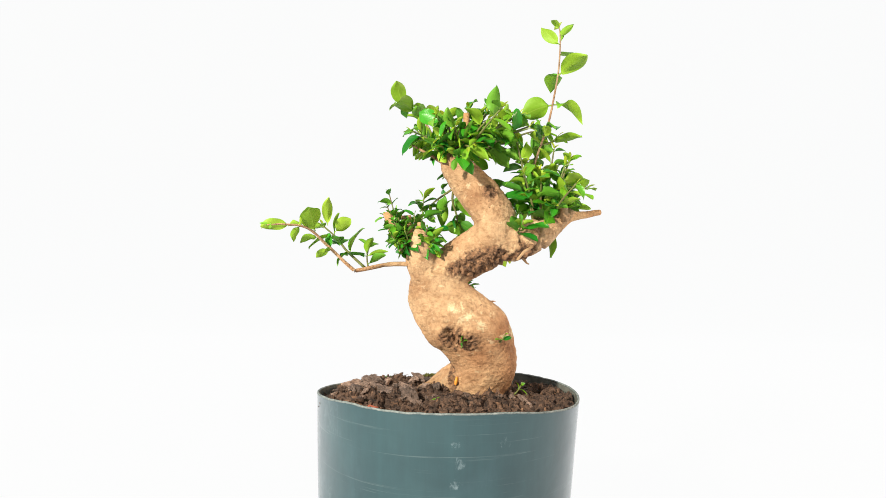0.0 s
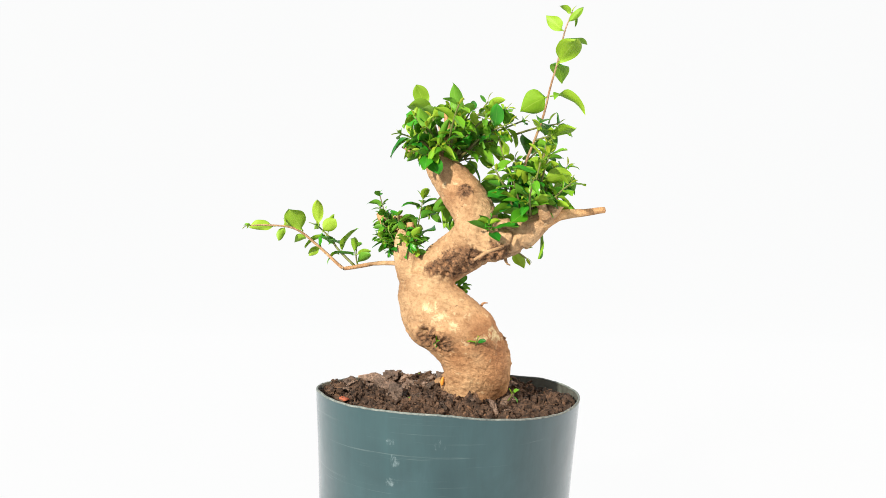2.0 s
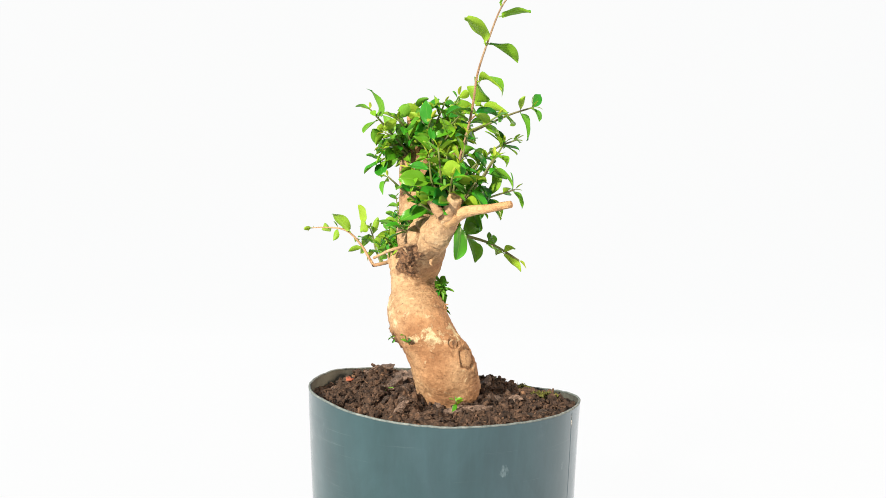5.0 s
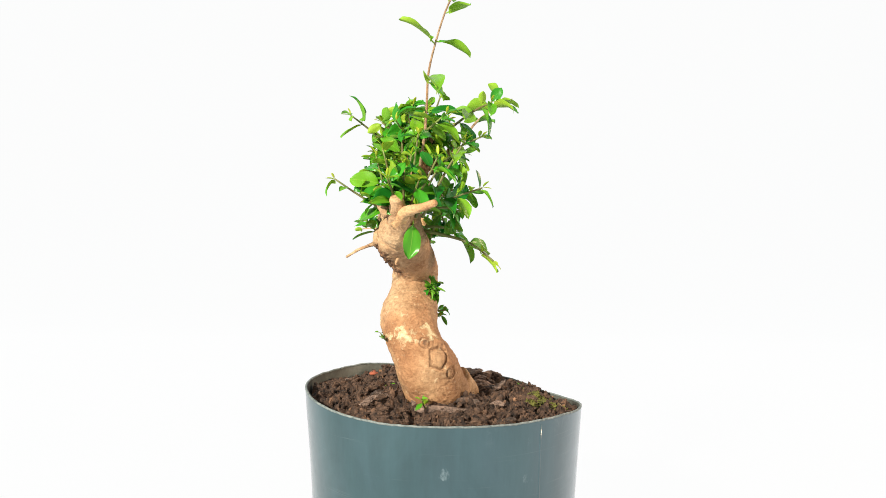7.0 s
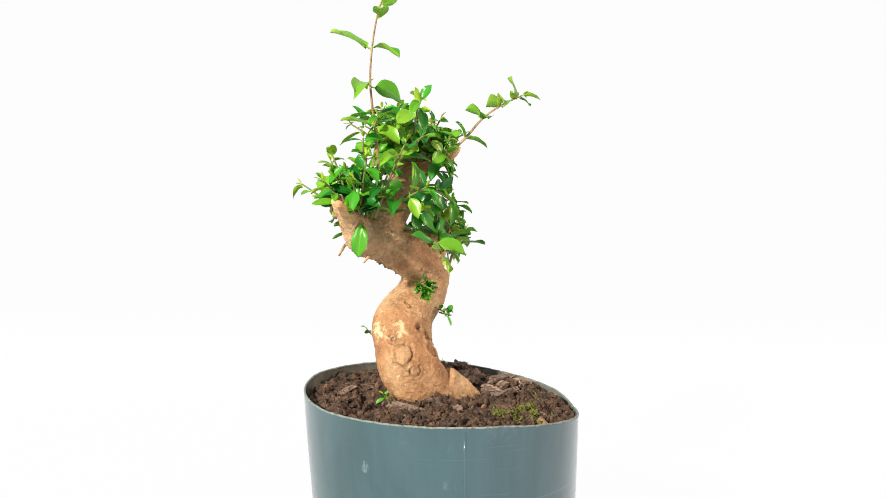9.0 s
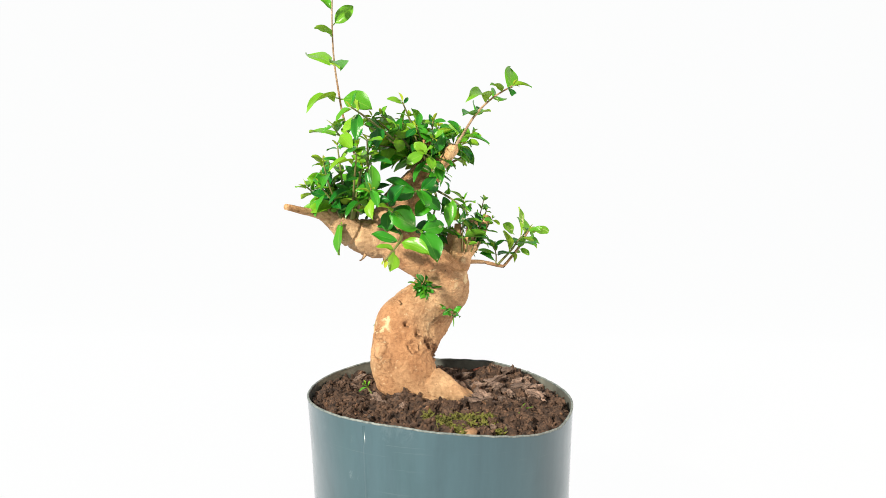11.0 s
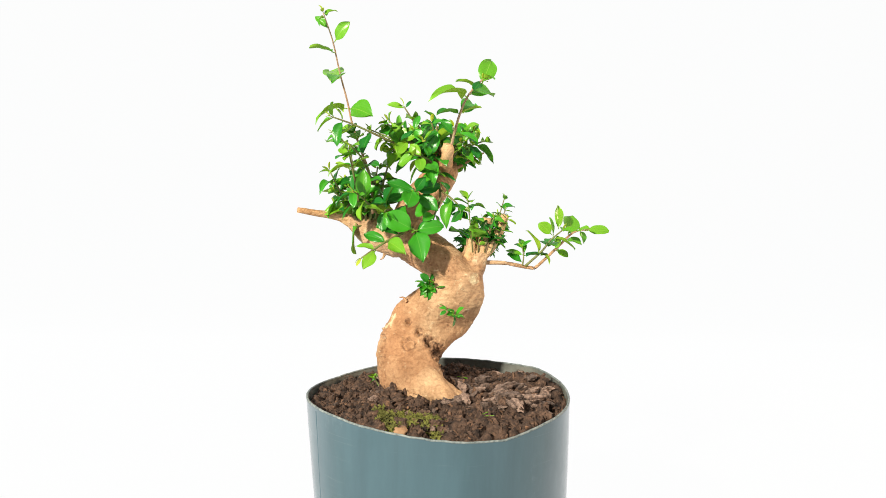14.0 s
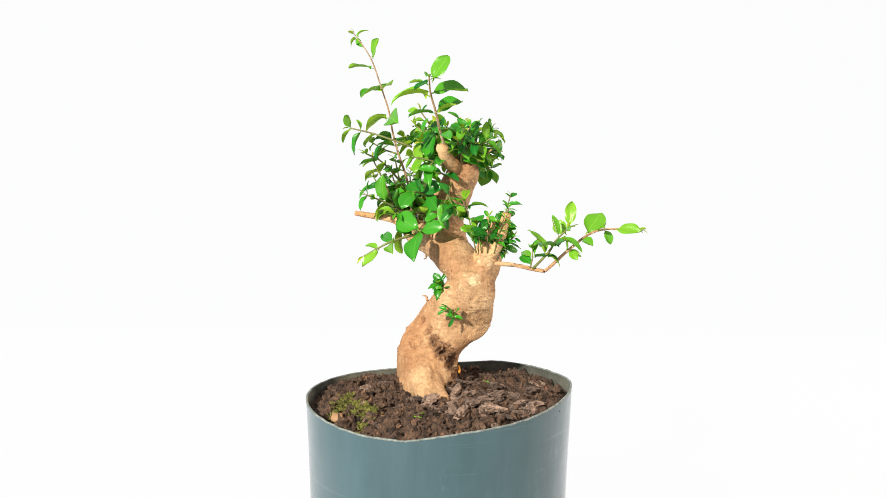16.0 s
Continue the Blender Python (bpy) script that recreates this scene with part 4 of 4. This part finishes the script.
    # single sprigs that stand clear of the crown, each with a yellow bud
    for pts, nodes, size, az in (([(0.0560, -0.0190, 0.2450), (0.0600, -0.0340, 0.2540), (0.0655, -0.0455, 0.2620)], 4, 0.0105, 10),
                                 ([(0.0560, -0.0180, 0.2460), (0.0590, -0.0230, 0.2600), (0.0630, -0.0258, 0.2730)], 4, 0.0120, 40),
                                 ([(0.0560, -0.0120, 0.2450), (0.0640, -0.0020, 0.2600), (0.0684, 0.0048, 0.2725)], 4, 0.0115, 70),
                                 ([(0.0110, -0.0240, 0.2800), (0.0220, -0.0400, 0.2930), (0.0280, -0.0478, 0.2990)], 3, 0.0110, 20),
                                 ([(0.0300, 0.0020, 0.2880), (0.0470, 0.0180, 0.2960), (0.0570, 0.0290, 0.2995)], 4, 0.0120, 55),
                                 ([(0.0440, -0.0020, 0.2660), (0.0460, 0.0120, 0.2790), (0.0480, 0.0235, 0.2842)], 3, 0.0110, 30),
                                 ([(0.0430, -0.0060, 0.2480), (0.0440, 0.0110, 0.2550), (0.0458, 0.0240, 0.2592)], 4, 0.0120, 0)):
        shoot(tree, rng, pts, 0.0007, 0.0004, nodes, size, az, 0.42, 0.1, 0.3)
    # tuft round the prongs
    for x, y, z, size in ((-0.033, -0.015, 0.246, 0.007), (-0.030, -0.022, 0.258, 0.007), (-0.026, -0.010, 0.246, 0.008), (-0.018, -0.008, 0.240, 0.009), (-0.028, -0.027, 0.235, 0.008),
                          (-0.007, -0.031, 0.231, 0.010), (-0.021, -0.028, 0.238, 0.007), (-0.005, -0.026, 0.237, 0.008), (-0.012, -0.004, 0.256, 0.012), (-0.016, -0.027, 0.246, 0.007),
                          (-0.023, -0.024, 0.227, 0.007), (-0.031, -0.020, 0.251, 0.006), (-0.027, -0.024, 0.243, 0.006), (-0.024, -0.021, 0.236, 0.0062), (-0.029, -0.017, 0.239, 0.0062),
                          (-0.022, -0.027, 0.231, 0.006), (-0.009, -0.030, 0.239, 0.0062), (-0.005, -0.033, 0.234, 0.0066), (-0.003, -0.028, 0.229, 0.0066), (-0.026, -0.022, 0.249, 0.006)):
        s = Vector((-0.015, -0.018, 0.226)) + Vector((x + 0.015, y + 0.018, 0)) * 0.45
        m = (s + Vector((x, y, z))) / 2 + Vector((0, 0, 0.001))
        shoot(tree, rng, [s, m, (x, y, z)], 0.00045, 0.0003, 5, size, rng.uniform(0, 90), 0.12, 0.3, 0.25)
    # hanging spray behind the upper trunk
    shoot(tree, rng, [(0.0060, -0.0090, 0.2660), (0.0040, -0.0040, 0.2560), (0.0065, -0.0010, 0.2470), (0.0070, 0.0000, 0.2430)], 0.0008, 0.0004, 3, 0.0135, 20, 0.15, 0.1, 0.35)
    shoot(tree, rng, [(0.0050, -0.0060, 0.2620), (-0.0040, 0.0000, 0.2560), (-0.0110, 0.0020, 0.2500)], 0.0007, 0.0004, 4, 0.0115, 50, 0.25, 0.2, 0.3)
    shoot(tree, rng, [(0.0100, -0.0110, 0.2680), (0.0060, -0.0020, 0.2710), (0.0020, 0.0050, 0.2705)], 0.0007, 0.0004, 3, 0.0115, 30, 0.2, 0.1, 0.4)
    shoot(tree, rng, [(0.0050, -0.0080, 0.2730), (0.0090, 0.0030, 0.2780), (0.0150, 0.0120, 0.2800)], 0.0007, 0.0004, 4, 0.0115, 60, 0.3, 0.2, 0.4)
    # leaflets on the bark
    for pts, nodes, size, young in (([(0.0370, -0.0270, 0.2350), (0.0385, -0.0315, 0.2380), (0.0395, -0.0350, 0.2415)], 4, 0.0108, 0.1),
                                    ([(0.0085, -0.0115, 0.2055), (0.0102, -0.0070, 0.2068), (0.0104, -0.0040, 0.2095)], 5, 0.0080, 0.0),
                                    ([(-0.0015, -0.0060, 0.1935), (-0.0015, -0.0030, 0.1930), (-0.0020, 0.0010, 0.1930)], 4, 0.0062, 0.1),
                                    ([(0.0090, -0.0280, 0.1790), (0.0095, -0.0305, 0.1795), (0.0100, -0.0320, 0.1800)], 2, 0.0036, 0.4),
                                    ([(0.0295, -0.0260, 0.1790), (0.0310, -0.0285, 0.1815), (0.0325, -0.0295, 0.1840)], 2, 0.0036, 0.6),
                                    ([(0.0400, -0.0040, 0.1470), (0.0420, -0.0050, 0.1495), (0.0435, -0.0055, 0.1520)], 3, 0.0044, 0.9)):
        shoot(tree, rng, pts, 0.0005, 0.0003, nodes, size, rng.uniform(0, 90), young, 0.2, 0.4, bud=False, lift=0.7)
    side = random.Random(23)
    for end in ((0.0150, -0.0062, 0.2055), (0.0070, -0.0045, 0.2050), (0.0125, -0.0030, 0.2075), (0.0100, -0.0035, 0.2020)):
        shoot(tree, side, [(0.0090, -0.0110, 0.2055), (0.5 * (0.0100 + end[0]), -0.0075, 0.2062), end], 0.0005, 0.0003, 3, 0.0066, 40, 0.0, 0.1, 0.5, bud=False, lift=0.6)
    shoot(tree, side, [(-0.0030, -0.0060, 0.1915), (-0.0050, -0.0035, 0.1905), (-0.0070, -0.0015, 0.1900)], 0.0005, 0.0003, 3, 0.0055, 20, 0.15, 0.3, 0.4, bud=False, lift=0.6)
    return tree


def motions():
    turn = [(t, pose(0, 0, 0, 0, 0, -a)) for t, a in TURN]
    for ob in (POT_THING, SOIL_THING, TREE, *GROUND):
        walk(ob, turn)


POT_THING = build_pot()
SOIL_THING = build_soil()
GROUND = small_ground_things()
TREE = build_tree()
motions()
